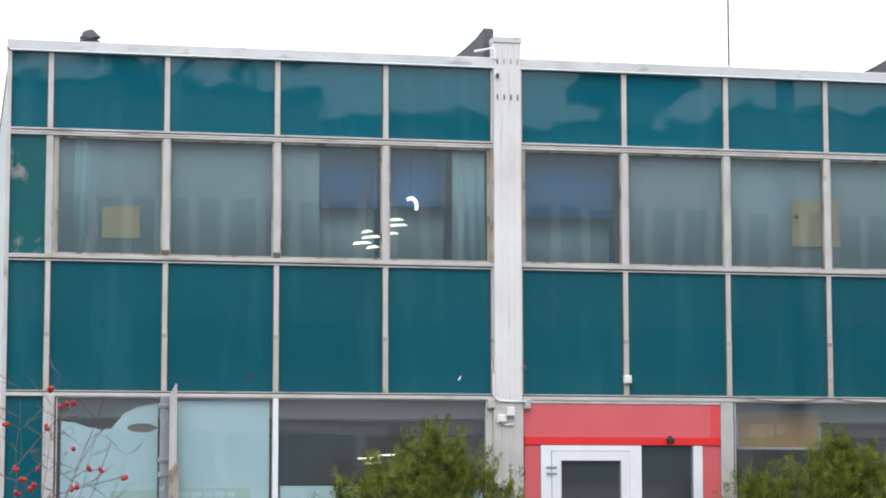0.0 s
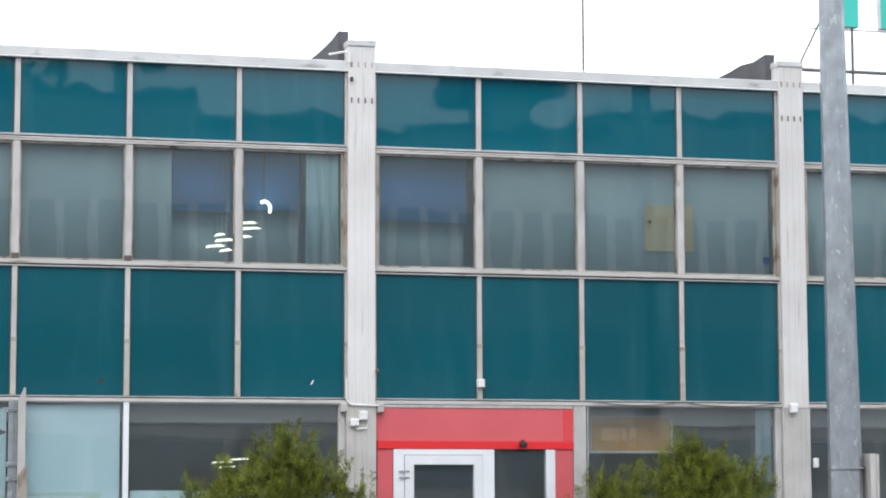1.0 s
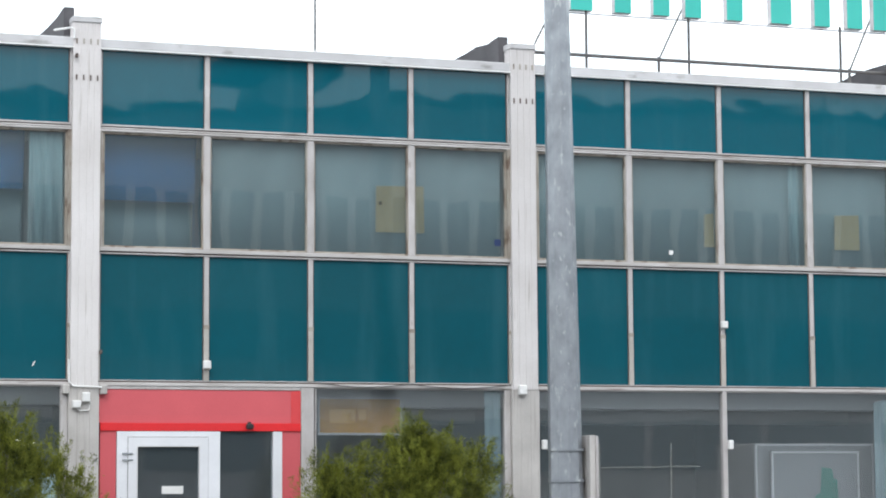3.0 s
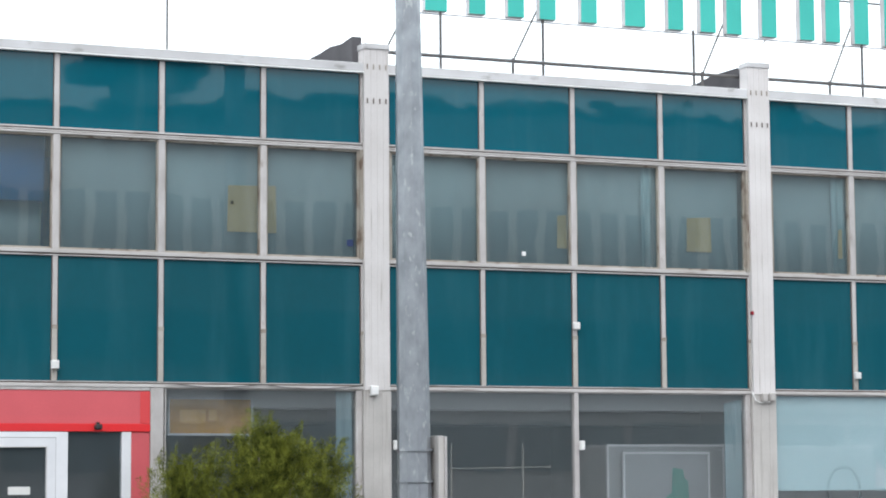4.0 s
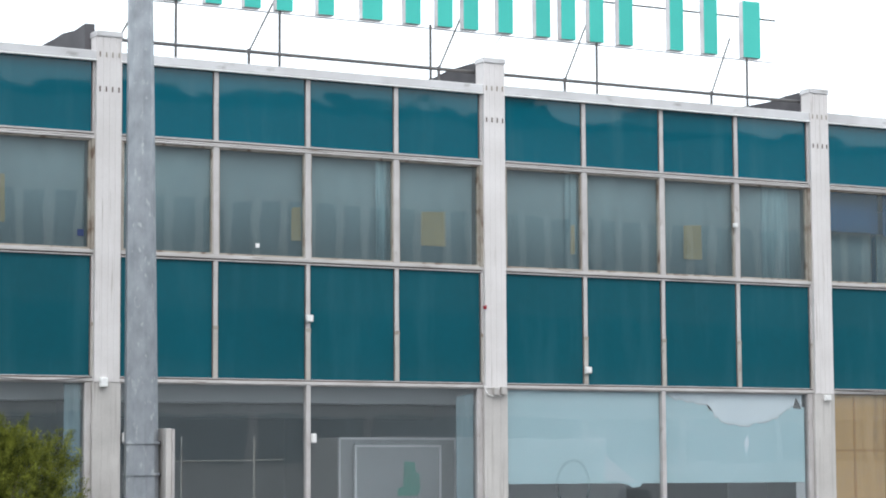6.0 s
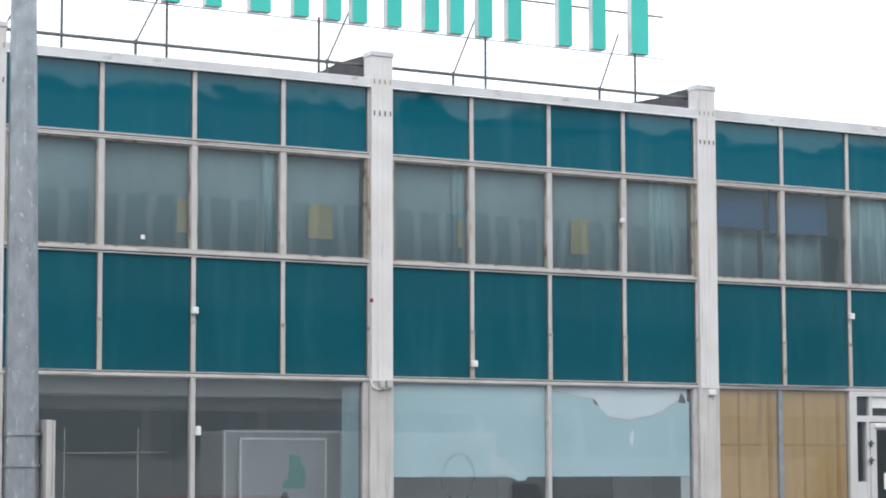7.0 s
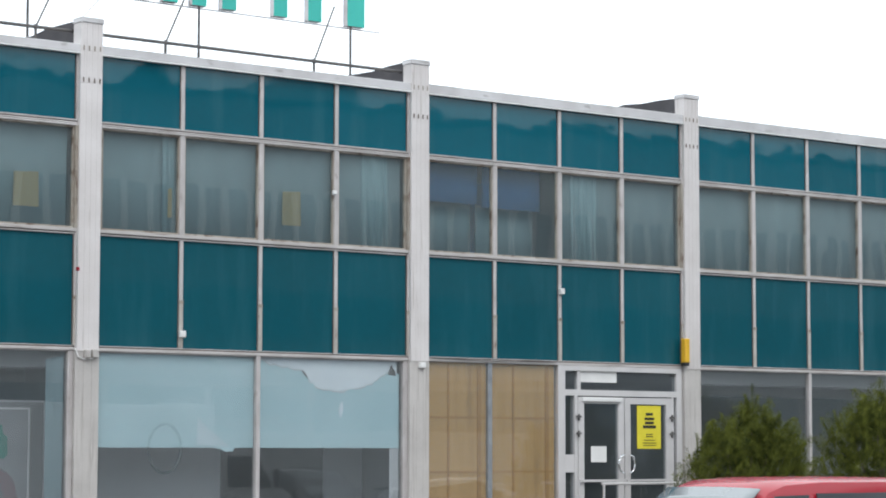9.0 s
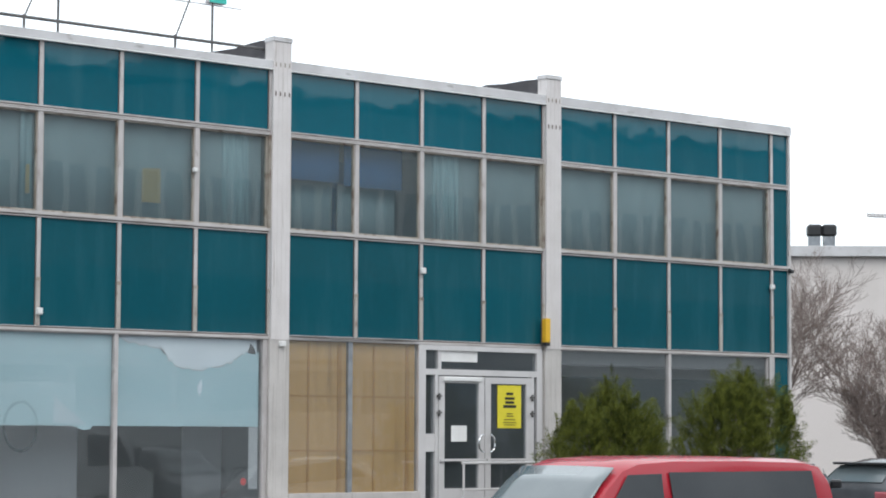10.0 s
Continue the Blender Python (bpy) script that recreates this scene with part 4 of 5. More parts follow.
for x, z, s in ((11.24, 5.0, 0.03), (6.98, 5.545, 0.022), (8.65, 5.06, 0.045)):
    flat_sheet("sticker", [(x - s, z - s), (x + s, z - s), (x + s, z + s), (x - s, z + s)], 0.040, WHITE if s == 0.03 else NAVY if s > 0.04 else INK, "small square sticker on an upper window", "sticker")

for x0, x1, z0, z1 in ((-2.20, -1.72, 5.07, 5.48), (6.93, 7.62, 5.16, 5.80), (13.85, 14.26, 5.12, 5.63), (18.45, 18.80, 5.11, 5.65), (16.40, 16.52, 5.10, 5.55), (11.78, 11.94, 5.10, 5.58)):
    flat_sheet("yellow_board", [(x0, z0), (x1, z0), (x1 - 0.01, z1), (x0 + 0.01, z1 - 0.02)], 0.098, OCHRE, "faded yellow board standing behind an upper window", "board")

# ---- on the roof ----
sign = thing("roof_sign", (15.2, 0.4, 7.42), "large teal rooftop sign of plain upright bars on a steel frame", "sign")
SLOTS = ((9.75, 10.40, 1), (10.52, 11.50, 2), (11.62, 12.66, 2), (12.78, 13.66, 1), (13.70, 14.62, 2), (14.68, 15.66, 2), (15.94, 16.77, 2), (16.90, 17.82, 2), (18.39, 19.42, 2), (19.50, 20.56, 1))
for x0, x1, n in SLOTS:
    w = 0.26 if n == 2 else 0.34
    spots = [x0 + 0.06, x1 - w - 0.06] if n == 2 else [(x0 + x1 - w) / 2]
    for x in spots:
        bar = part("sign_bar", boxes((x, x + w, 0.38, 0.50, 8.42, 9.34), bevel=0.006), SIGN_SIDE, sign)
        part("face", boxes((x + 0.004, x + w - 0.004, 0.368, 0.3795, 8.424, 9.336)), SIGN_TEAL, bar)
part("sign_rail", pipe([(9.30, 0.26, 7.76), (20.9, 0.26, 7.76)], 0.026), STEEL, sign)
part("sign_rail", pipe([(9.6, 0.52, 8.41), (20.6, 0.52, 8.41)], 0.012), SIGN_SIDE, sign)
part("sign_rail", pipe([(9.6, 0.52, 9.1), (20.6, 0.52, 9.1)], 0.015), STEEL, sign)
for x in (10.15, 11.74, 14.19, 17.10, 19.94):
    part("sign_post", pipe([(x, 0.40, 7.40), (x, 0.40, 8.44)], 0.02), STEEL, sign)
for x in (9.25, 11.2, 14.25, 16.43, 19.14):
    part("brace", pipe([(x, 0.26, 7.70), (x + 0.02, 0.26, 7.80), (x + 0.62, 0.60, 8.75)], 0.014), STEEL, sign)
    part("stub", pipe([(x, 0.26, 7.42), (x, 0.26, 7.80)], 0.022), STEEL, sign)
part("brace", pipe([(15.02, 0.3, 7.98), (15.50, 0.52, 8.42)], 0.010), SIGN_SIDE, sign)
ob = thing("antenna", (6.12, 0.2, 7.42), "thin grey whip antenna on the roof", "antenna")
part("mast", tube(bmesh.new(), (6.12, 0.2, 7.42), (6.12, 0.2, 11.5), 0.016, 0.010), STEEL, ob)
part("foot", boxes((6.09, 6.15, 0.17, 0.23, 7.42, 7.58)), WHITE, ob)
ob = thing("roof_vent", (-2.37, 0.6, 7.42), "dark weathered metal vent cowl on the roof", "roof vent")
bm = bmesh.new()
tube(bm, (-2.37, 0.6, 7.60), (-2.35, 0.6, 7.68), 0.10, 0.15, 10)
tube(bm, (-2.35, 0.6, 7.68), (-2.38, 0.6, 7.80), 0.15, 0.07, 10)
part("cowl", bm, BITUMEN, ob)
part("pipe", tube(bmesh.new(), (-2.34, 0.6, 7.40), (-2.34, 0.6, 7.64), 0.07, 0.07, 10), WHITE, ob)

# ---- lamp post before the facade ----
mast = thing("lamp_post", (8.16, -3.4, ground_z(-3.4)), "tall tapered galvanised steel lamp post", "lamp post")
part("shaft", tube(bmesh.new(), (8.19, -3.4, ground_z(-3.4) - 0.05), (8.08, -3.4, 12.0), 0.222, 0.115, 10), GALV, mast)
part("base_plate", tube(bmesh.new(), (8.19, -3.4, ground_z(-3.4) - 0.03), (8.19, -3.4, ground_z(-3.4) + 0.04), 0.34, 0.34, 16), GALV, mast)
part("arm", pipe([(8.08, -3.4, 11.9), (8.08, -3.9, 12.25), (8.08, -5.0, 12.35)], 0.05), GALV, mast)
part("lamp_head", boxes((7.93, 8.23, -5.7, -4.95, 12.28, 12.42), bevel=0.03), FRAME_GREY, mast)
for z in (2.20, 1.83):
    part("band", tube(bmesh.new(), (8.175, -3.4, z - 0.015), (8.175, -3.4, z + 0.015), 0.222, 0.222, 12), GALV, mast)
plate = thing("post_sign", (8.44, -3.4, 1.2), "narrow steel sign plate strapped to a lamp post", "sign plate")
part("plate", boxes((8.40, 8.47, -3.62, -3.18, 1.25, 2.37), bevel=0.004), PILASTER_LOW, plate)
part("edge", boxes((8.47, 8.50, -3.64, -3.16, 1.20, 2.36)), ALU, plate)
for z in (2.18, 1.81):
    part("strap", boxes((8.34, 8.41, -3.46, -3.34, z, z + 0.04)), STEEL, plate)


# ---- shrubs ----
def conifer(at, lobes, count, m, label, seed, leaf=0.045, category="shrub", group="evergreen shrubs by the wall", name="evergreen_shrub"):
    """An evergreen: stems, and a crown of small sprays gathered in upright tufts over lobes of (x, y, half width, top)."""
    x, y, z = at
    ob = thing(name, at, label, category, group)
    stem = bmesh.new()
    for lx, ly, w, top in lobes:
        tube(stem, (x, y, z - 0.05), (x + lx * 0.8, y + ly * 0.8, z + (top - z) * 0.75), 0.05, 0.012, 6)
    part("stem", stem, BARK, ob)
    rng = np.random.default_rng(seed)
    weight = np.array([l[2] ** 2 * (l[3] - z) for l in lobes])
    tufts = int(count / 230)
    L = np.array(lobes)[rng.choice(len(lobes), tufts, p=weight / weight.sum())]
    u = rng.random(tufts) ** 0.75
    ang = rng.random(tufts) * 2 * np.pi
    shape = np.where(u < 0.2, 0.85 + 0.75 * u, np.sqrt(np.clip(1 - (np.clip(u - 0.2, 0, 1) / 0.82) ** 1.3, 0.0, 1)))
    lump = 0.86 + 0.13 * np.sin(5 * ang + 9 * u + seed) + 0.10 * np.sin(11 * ang - 14 * u)
    rad = L[:, 2] * shape * lump * np.sqrt(0.30 + 0.70 * rng.random(tufts))
    foot = np.stack([x + L[:, 0] + rad * np.cos(ang), y + L[:, 1] + rad * np.sin(ang) * 0.85, z + (L[:, 3] - z) * u * 0.93 - 0.10], 1)
    way = np.stack([np.cos(ang) * (1.0 - 0.6 * u), np.sin(ang) * (1.0 - 0.6 * u), 0.35 + 1.2 * u], 1) + rng.normal(0, 0.25, (tufts, 3))
    way /= np.linalg.norm(way, axis=1)[:, None]
    fan = np.cross(way, rng.normal(0, 1, (tufts, 3)))
    fan /= np.linalg.norm(fan, axis=1)[:, None]
    long = (0.18 + 0.34 * rng.random(tufts)) * (leaf / 0.045) ** 0.5
    pick = rng.integers(0, tufts, count)
    s = rng.random(count)
    across = rng.normal(0, 1, count) * (0.080 * (1 - s) ** 0.6 + 0.006) * (leaf / 0.045) ** 0.7
    droop = -0.10 * s * s * (1 - u[pick])
    base = foot[pick] + way[pick] * (long[pick] * s)[:, None] + fan[pick] * across[:, None] + rng.normal(0, 0.014, (count, 3))
    base[:, 2] += droop
    out = way[pick] * 0.8 + fan[pick] * (np.sign(across) * 0.6)[:, None] + rng.normal(0, 0.30, (count, 3))
    out /= np.linalg.norm(out, axis=1)[:, None]
    sidev = np.cross(out, rng.normal(0, 1, (count, 3)))
    sidev /= np.linalg.norm(sidev, axis=1)[:, None]
    ln = leaf * (0.45 + 0.8 * rng.random(count))[:, None]
    tip = base + out * ln
    midp = base + out * ln * 0.45
    lift = np.cross(out, sidev) * ln * 0.08
    verts = np.stack([base, midp + sidev * ln * 0.09 + lift, tip, midp - sidev * ln * 0.09 + lift], 1).reshape(-1, 3)
    idx = np.arange(count) * 4
    faces = np.stack([idx, idx + 1, idx + 2, idx + 3], 1)
    me = bpy.data.meshes.new("crown")
    me.from_pydata(verts.tolist(), [], faces.tolist())
    me.materials.append(m)
    part("crown", me, None, ob)
    return ob


conifer((1.75, -1.15, 0.33), [(0.15, 0, 0.33, 2.80), (0.15, 0, 0.58, 2.56), (-0.55, -0.1, 0.60, 2.24), (0.62, 0.05, 0.52, 2.28), (-0.95, 0.1, 0.45, 2.05), (1.0, 0, 0.40, 1.95), (-0.15, 0.1, 0.45, 2.50)], 170000, LEAF_A, "bushy yellow-green evergreen shrub before a shop window", 11)
conifer((6.95, -1.15, 0.33), [(0.02, 0, 0.33, 2.76), (0.02, 0, 0.60, 2.54), (-0.75, 0.05, 0.58, 2.14), (0.60, 0, 0.58, 2.34), (1.0, 0.1, 0.42, 2.24), (-1.1, 0, 0.38, 2.05), (0.3, -0.1, 0.5, 2.44)], 175000, LEAF_A, "bushy yellow-green evergreen shrub beside a red entrance", 12)
conifer((26.2, -2.2, ground_z(-2.2)), [(0.12, 0, 0.42, 2.56), (0.12, 0, 0.95, 2.32), (-0.60, 0, 0.80, 2.02), (0.75, 0.05, 0.8, 2.02), (-1.1, 0.1, 0.48, 1.60), (0.4, -0.2, 0.7, 2.2)], 170000, LEAF_B, "rounded deep green evergreen shrub by the pavement", 13)
conifer((29.5, -2.2, ground_z(-2.2)), [(-0.05, 0, 0.5, 2.90), (-0.05, 0, 1.1, 2.65), (-0.85, 0, 0.85, 2.20), (0.75, 0.05, 0.95, 2.50), (1.15, 0.1, 0.6, 2.15), (-0.4, -0.2, 0.85, 2.55)], 185000, LEAF_B, "broad deep green evergreen shrub by the pavement", 14)


def branches(bm, rng, a, way, length, r, depth, tips=None, spread=0.6, lift=0.05, kids=2):
    n = 4 if depth else 2
    p, d = Vector(a), Vector(way).normalized()
    for k in range(n):
        q = p + d * (length / n)
        r1 = max(r * 0.82, 0.003)
        tube(bm, p, q, r, r1, 4 if depth < 2 else 5, False)
        r, p = r1, q
        d = (d + Vector((rng.uniform(-1, 1), rng.uniform(-1, 1), rng.uniform(-0.7, 0.9))) * 0.14 + Vector((0, 0, lift))).normalized()
        if depth > 0:
            for _ in range(kids if k == n - 1 else 1):
                turn = Vector((rng.uniform(-1, 1), rng.uniform(-1, 1), rng.uniform(-0.6, 0.8)))
                branches(bm, rng, p, (d + turn * spread).normalized(), length * rng.uniform(0.42, 0.68), max(r * 0.55, 0.003), depth - 1, tips, spread, lift, kids)
    if tips is not None and depth == 0:
        tips.append(p.copy())


def bare_tree(at, height, seed, label, m=BARK, depth=4, r=0.14, lean=(0, 0), low=0.36):
    rng = random.Random(seed)
    ob = thing("bare_tree", at, label, "tree", "bare trees behind the yard")
    x, y, z = at
    top = (x + lean[0], y + lean[1], z + height * 0.32)
    part("trunk", tube(bmesh.new(), (x, y, z - 0.1), top, r, r * 0.75, 8, False), m, ob)
    bm = bmesh.new()
    for k in range(12):
        a = k * 0.55 + rng.uniform(-0.3, 0.3)
        h = rng.uniform(low, 1.03)
        branches(bm, rng, (x + lean[0] * h, y + lean[1] * h, z + height * 0.32 * h), (math.cos(a) * 0.7, math.sin(a) * 0.7, 0.95), height * 0.27, r * 0.26, depth, None, 0.75, 0.02)
    part("crown", bm, m, ob)
    return ob


# rose shrub with red hips by the corner
rng = random.Random(21)
shrub = thing("berry_shrub", (-3.0, -0.75, 0.33), "bare rose shrub with red hips beside the corner", "shrub")
bm, tips = bmesh.new(), []
for x, y, top, lx in ((-3.3, -0.8, 3.1, 0.1), (-3.1, -0.7, 3.25, 0.35), (-2.9, -0.75, 3.0, 0.75), (-2.8, -0.8, 2.3, 0.9), (-3.35, -0.65, 2.6, 0.2), (-3.0, -0.9, 2.7, 0.3), (-3.2, -0.7, 2.4, 0.75)):
    a, e = Vector((x, y, 0.33)), Vector((x + lx, y, top))
    p = a
    for k in range(1, 9):
        q = a.lerp(e, k / 8) + Vector((rng.uniform(-0.03, 0.03), rng.uniform(-0.03, 0.03), 0.04 * math.sin(k)))
        tube(bm, p, q, 0.007 * (1 - k / 12), 0.007 * (1 - (k + 1) / 12), 5, False)
        if k > 3:
            for s in (-1, 1):
                if rng.random() < 0.75:
                    branches(bm, rng, q, (s * rng.uniform(0.4, 1), rng.uniform(-0.4, 0.4), rng.uniform(0.1, 0.8)), rng.uniform(0.18, 0.34), 0.003, 1, tips, 0.5, 0.05, 1)
        p = q
part("crown", bm, TWIG, shrub)
for x, z in ((-1.93, 2.07), (-2.21, 2.15), (-2.55, 2.42), (-2.84, 3.12), (-2.72, 2.92), (-2.62, 2.94), (-2.56, 2.95), (-2.87, 2.66), (-2.57, 1.93), (-2.50, 1.94), (-3.14, 2.03), (-3.22, 2.17), (-2.36, 2.17), (-3.02, 1.98), (-2.98, 2.16), (-3.20, 1.88), (-3.36, 2.70), (-3.05, 1.92)):
    bm = bmesh.new()
    for _ in range(3):
        bmesh.ops.create_icosphere(bm, subdivisions=2, radius=rng.uniform(0.020, 0.030), matrix=Matrix.LocRotScale((x + rng.uniform(-0.025, 0.025), -0.78 + rng.uniform(-0.02, 0.02), z + rng.uniform(-0.02, 0.02)), None, (1, 1, 1.25)))
    part("berry", bm, BERRY, shrub, smooth=True)
bm = bmesh.new()
for pts in ([(-2.72, 1.6), (-2.56, 2.0), (-2.42, 2.40), (-2.28, 2.72), (-2.20, 3.0)], [(-2.95, 1.78), (-2.6, 1.90), (-2.3, 1.98), (-1.95, 2.07)], [(-2.55, 2.05), (-2.42, 2.14), (-2.2, 2.16)], [(-2.5, 1.5), (-2.3, 1.9), (-2.1, 2.5)], [(-3.3, 2.1), (-2.9, 2.6), (-2.6, 2.9)]):
    for (xa, za), (xb, zb) in zip(pts, pts[1:]):
        tube(bm, (xa, -0.78, za), (xb, -0.78, zb), 0.006, 0.0045, 5, False)
part("cane", bm, TWIG, shrub)

# ---- vehicles ----
def car_body(stations, belt, w_low, w_roof, low=0.32):
    """A lofted body: stations of (x, top); sides lean in above the belt."""
    bm = bmesh.new()
    rows = []
    for x, top, pinch in stations:
        wl = w_low * pinch
        t = max(0.0, (top - belt) / max(s[1] - belt for s in stations))
        wr = (w_low + (w_roof - w_low) * t) * pinch
        mid = min(belt, top - 0.05)
        pts = [(wl * 0.94, low), (wl, low + 0.22), (wl, mid * 0.72 + 0.28 * low), (wl * 0.995, mid), (wr + 0.01, max(mid + 0.005, top - 0.14)), (wr - 0.03, max(mid + 0.01, top - 0.05)), (wr * 0.78, top - 0.008), (wr * 0.35, top)]
        ring_pts = [(x, y, z) for y, z in pts] + [(x, -y, z) for y, z in reversed(pts)]
        rows.append([bm.verts.new(p) for p in ring_pts])
    for r, q in zip(rows, rows[1:]):
        for k in range(len(r)):
            j = (k + 1) % len(r)
            bm.faces.new((r[k], r[j], q[j], q[k]))
    bm.faces.new(rows[0])
    bm.faces.new(rows[-1])
    bmesh.ops.recalc_face_normals(bm, faces=bm.faces[:])
    return bm


def slab(quad, thick, normal):
    """A thin pane over four corners."""
    bm = bmesh.new()
    f = bm.faces.new([bm.verts.new(p) for p in quad])
    got = bmesh.ops.extrude_face_region(bm, geom=[f])
    bmesh.ops.translate(bm, vec=Vector(normal) * thick, verts=[v for v in got["geom"] if isinstance(v, bmesh.types.BMVert)])
    bmesh.ops.recalc_face_normals(bm, faces=bm.faces[:])
    return bm


def wheels(ob, spots, r, m):
    for x, y in spots:
        s = 1 if y > 0 else -1
        t = part("wheel", tube(bmesh.new(), (x, y - 0.10, r), (x, y + 0.10, r), r, r, 20), RUBBER, ob)
        part("rim", tube(bmesh.new(), (x, y + s * 0.10, r), (x, y + s * 0.115, r), r * 0.62, r * 0.55, 16), GALV, t)


def make_van(paint, label):
    ob = thing("van", (0, 0, 0), label, "van")
    st = [(0.0, 0.80, 0.86), (0.06, 0.98, 0.93), (0.35, 1.08, 0.98), (0.78, 1.18, 1.0), (1.0, 1.42, 1.0), (1.25, 1.66, 1.0), (1.50, 1.85, 1.0), (1.75, 1.925, 1.0), (2.3, 1.955, 1.0), (3.4, 1.955, 1.0), (4.4, 1.93, 1.0), (4.68, 1.88, 0.99), (4.82, 1.72, 0.98), (4.88, 1.2, 0.97), (4.90, 0.6, 0.95)]
    body = part("body", car_body(st, 1.12, 0.95, 0.80), paint, ob)
    for p in body.data.polygons:
        p.use_smooth = True
    body.modifiers.new("edges", "EDGE_SPLIT").split_angle = radians(38)
    bm = bmesh.new()
    rows = []
    for x, z, w in ((0.84, 1.26, 0.80), (1.0, 1.43, 0.78), (1.25, 1.67, 0.74), (1.47, 1.838, 0.71)):
        rows.append([bm.verts.new((x - 0.012, y * w, z + 0.012 - 0.012 * y * y)) for y in (-1, -0.75, -0.4, 0, 0.4, 0.75, 1)])
    for r, q in zip(rows, rows[1:]):
        for k in range(6):
            bm.faces.new((r[k], r[k + 1], q[k + 1], q[k]))
    screen = part("windscreen", bm, WINDSCREEN, ob, smooth=True)
    screen.modifiers.new("thickness", "SOLIDIFY").thickness = 0.008
    for s in (-1, 1):
        part("front_window", slab([(0.98, s * 0.945, 1.17), (2.02, s * 0.945, 1.17), (2.04, s * 0.838, 1.775), (1.53, s * 0.840, 1.765)], 0.008, (0, s, 0.17)), CAR_GLASS, ob)
        part("side_window", slab([(2.18, s * 0.945, 1.17), (4.56, s * 0.94, 1.17), (4.48, s * 0.835, 1.79), (2.16, s * 0.835, 1.79)], 0.008, (0, s, 0.17)), CAR_GLASS, ob)
        part("mirror", boxes((1.12, 1.24, s * 1.02 - 0.11, s * 1.02 + 0.11, 1.18, 1.42), bevel=0.03), BLACK, ob)
        part("headlight", boxes((-0.005, 0.16, s * 0.68 - 0.16, s * 0.68 + 0.16, 0.78, 0.98), bevel=0.03), CHROME, ob)
        part("tail_light", boxes((4.84, 4.91, s * 0.86 - 0.05, s * 0.86 + 0.05, 0.8, 1.25), bevel=0.01), TAIL, ob)
    part("bumper", boxes((-0.08, 0.12, -0.86, 0.86, 0.30, 0.56), bevel=0.04), BLACK, ob)
    part("rear_window", slab([(4.865, -0.68, 1.22), (4.865, 0.68, 1.22), (4.79, 0.66, 1.74), (4.79, -0.66, 1.74)], 0.01, (1, 0, 0.14)), CAR_GLASS, ob)
    wheels(ob, [(x, y) for x in (0.90, 3.90) for y in (-0.84, 0.84)], 0.33, GALV)
    return ob


van = make_van(CAR_RED, "red passenger van with dark side windows parked before the building")
van.matrix_basis = pose(14.72, -11.7, ground_z(-11.7), 0, 0, 0)


def make_hatch(paint, label):
    ob = thing("car", (0, 0, 0), label, "car")
    st = [(0.0, 0.62, 0.86), (0.10, 0.76, 0.93), (0.7, 0.92, 0.98), (1.15, 1.0, 1.0), (1.6, 1.28, 1.0), (2.0, 1.46, 1.0), (2.6, 1.53, 1.0), (3.3, 1.50, 1.0), (3.8, 1.40, 0.99), (4.1, 1.15, 0.98), (4.22, 0.98, 0.96), (4.25, 0.55, 0.94)]
    body = part("body", car_body(st, 0.95, 0.89, 0.66, 0.28), paint, ob)
    for p in body.data.polygons:
        p.use_smooth = True
    body.modifiers.new("edges", "EDGE_SPLIT").split_angle = radians(38)
    part("windscreen", slab([(1.22, -0.70, 1.045), (1.22, 0.70, 1.045), (1.97, 0.60, 1.45), (1.97, -0.60, 1.45)], 0.014, (-0.5, 0, 0.87)), WINDSCREEN, ob)
    part("rear_window", slab([(4.12, -0.62, 1.13), (4.12, 0.62, 1.13), (3.82, 0.56, 1.39), (3.82, -0.56, 1.39)], 0.014, (0.66, 0, 0.75)), WINDSCREEN, ob)
    part("spoiler", boxes((3.68, 3.98, -0.60, 0.60, 1.41, 1.45), bevel=0.012), BLACK, ob)
    for s in (-1, 1):
        part("side_window", slab([(1.50, s * 0.885, 1.0), (3.80, s * 0.875, 1.02), (3.55, s * 0.735, 1.36), (1.95, s * 0.735, 1.38)], 0.008, (0, s, 0.35)), CAR_GLASS, ob)
        part("tail_light", boxes((4.10, 4.24, s * 0.70 - 0.15, s * 0.70 + 0.15, 0.86, 0.99), bevel=0.02), TAIL, ob)
        part("headlight", boxes((0.02, 0.22, s * 0.62 - 0.16, s * 0.62 + 0.16, 0.62, 0.74), bevel=0.02), CHROME, ob)
        part("mirror", boxes((1.55, 1.68, s * 0.96 - 0.09, s * 0.96 + 0.09, 1.0, 1.14), bevel=0.025), BLACK, ob)
    part("bumper", boxes((4.16, 4.32, -0.80, 0.80, 0.32, 0.55), bevel=0.03), BLACK, ob)
    wheels(ob, [(x, y) for x in (0.80, 3.40) for y in (-0.80, 0.80)], 0.31, GALV)
    return ob


dark_car = make_hatch(CAR_DARK, "dark grey hatchback parked beyond a red van")
dark_car.matrix_basis = pose(32.5, -5.9, ground_z(-5.9), 0, 0, 176)
white_car = make_hatch(CAR_WHITE, "white car parked beyond a red van")
white_car.matrix_basis = pose(28.28, -4.11, 0.02, 0, 0, 221) @ pose(0, 0, 0, 0, 6.2, 0) @ Matrix.Diagonal((1, 0.95, 0.92, 1))

# ---- beyond the yard ----
hall = thing("beige_hall", (46, 9, 0.3), "plain beige rendered hall with a flat metal-edged roof", "building")
along = Vector((0.735, -0.678, 0))
mid_p = Vector((46.36, 9.54, 0))


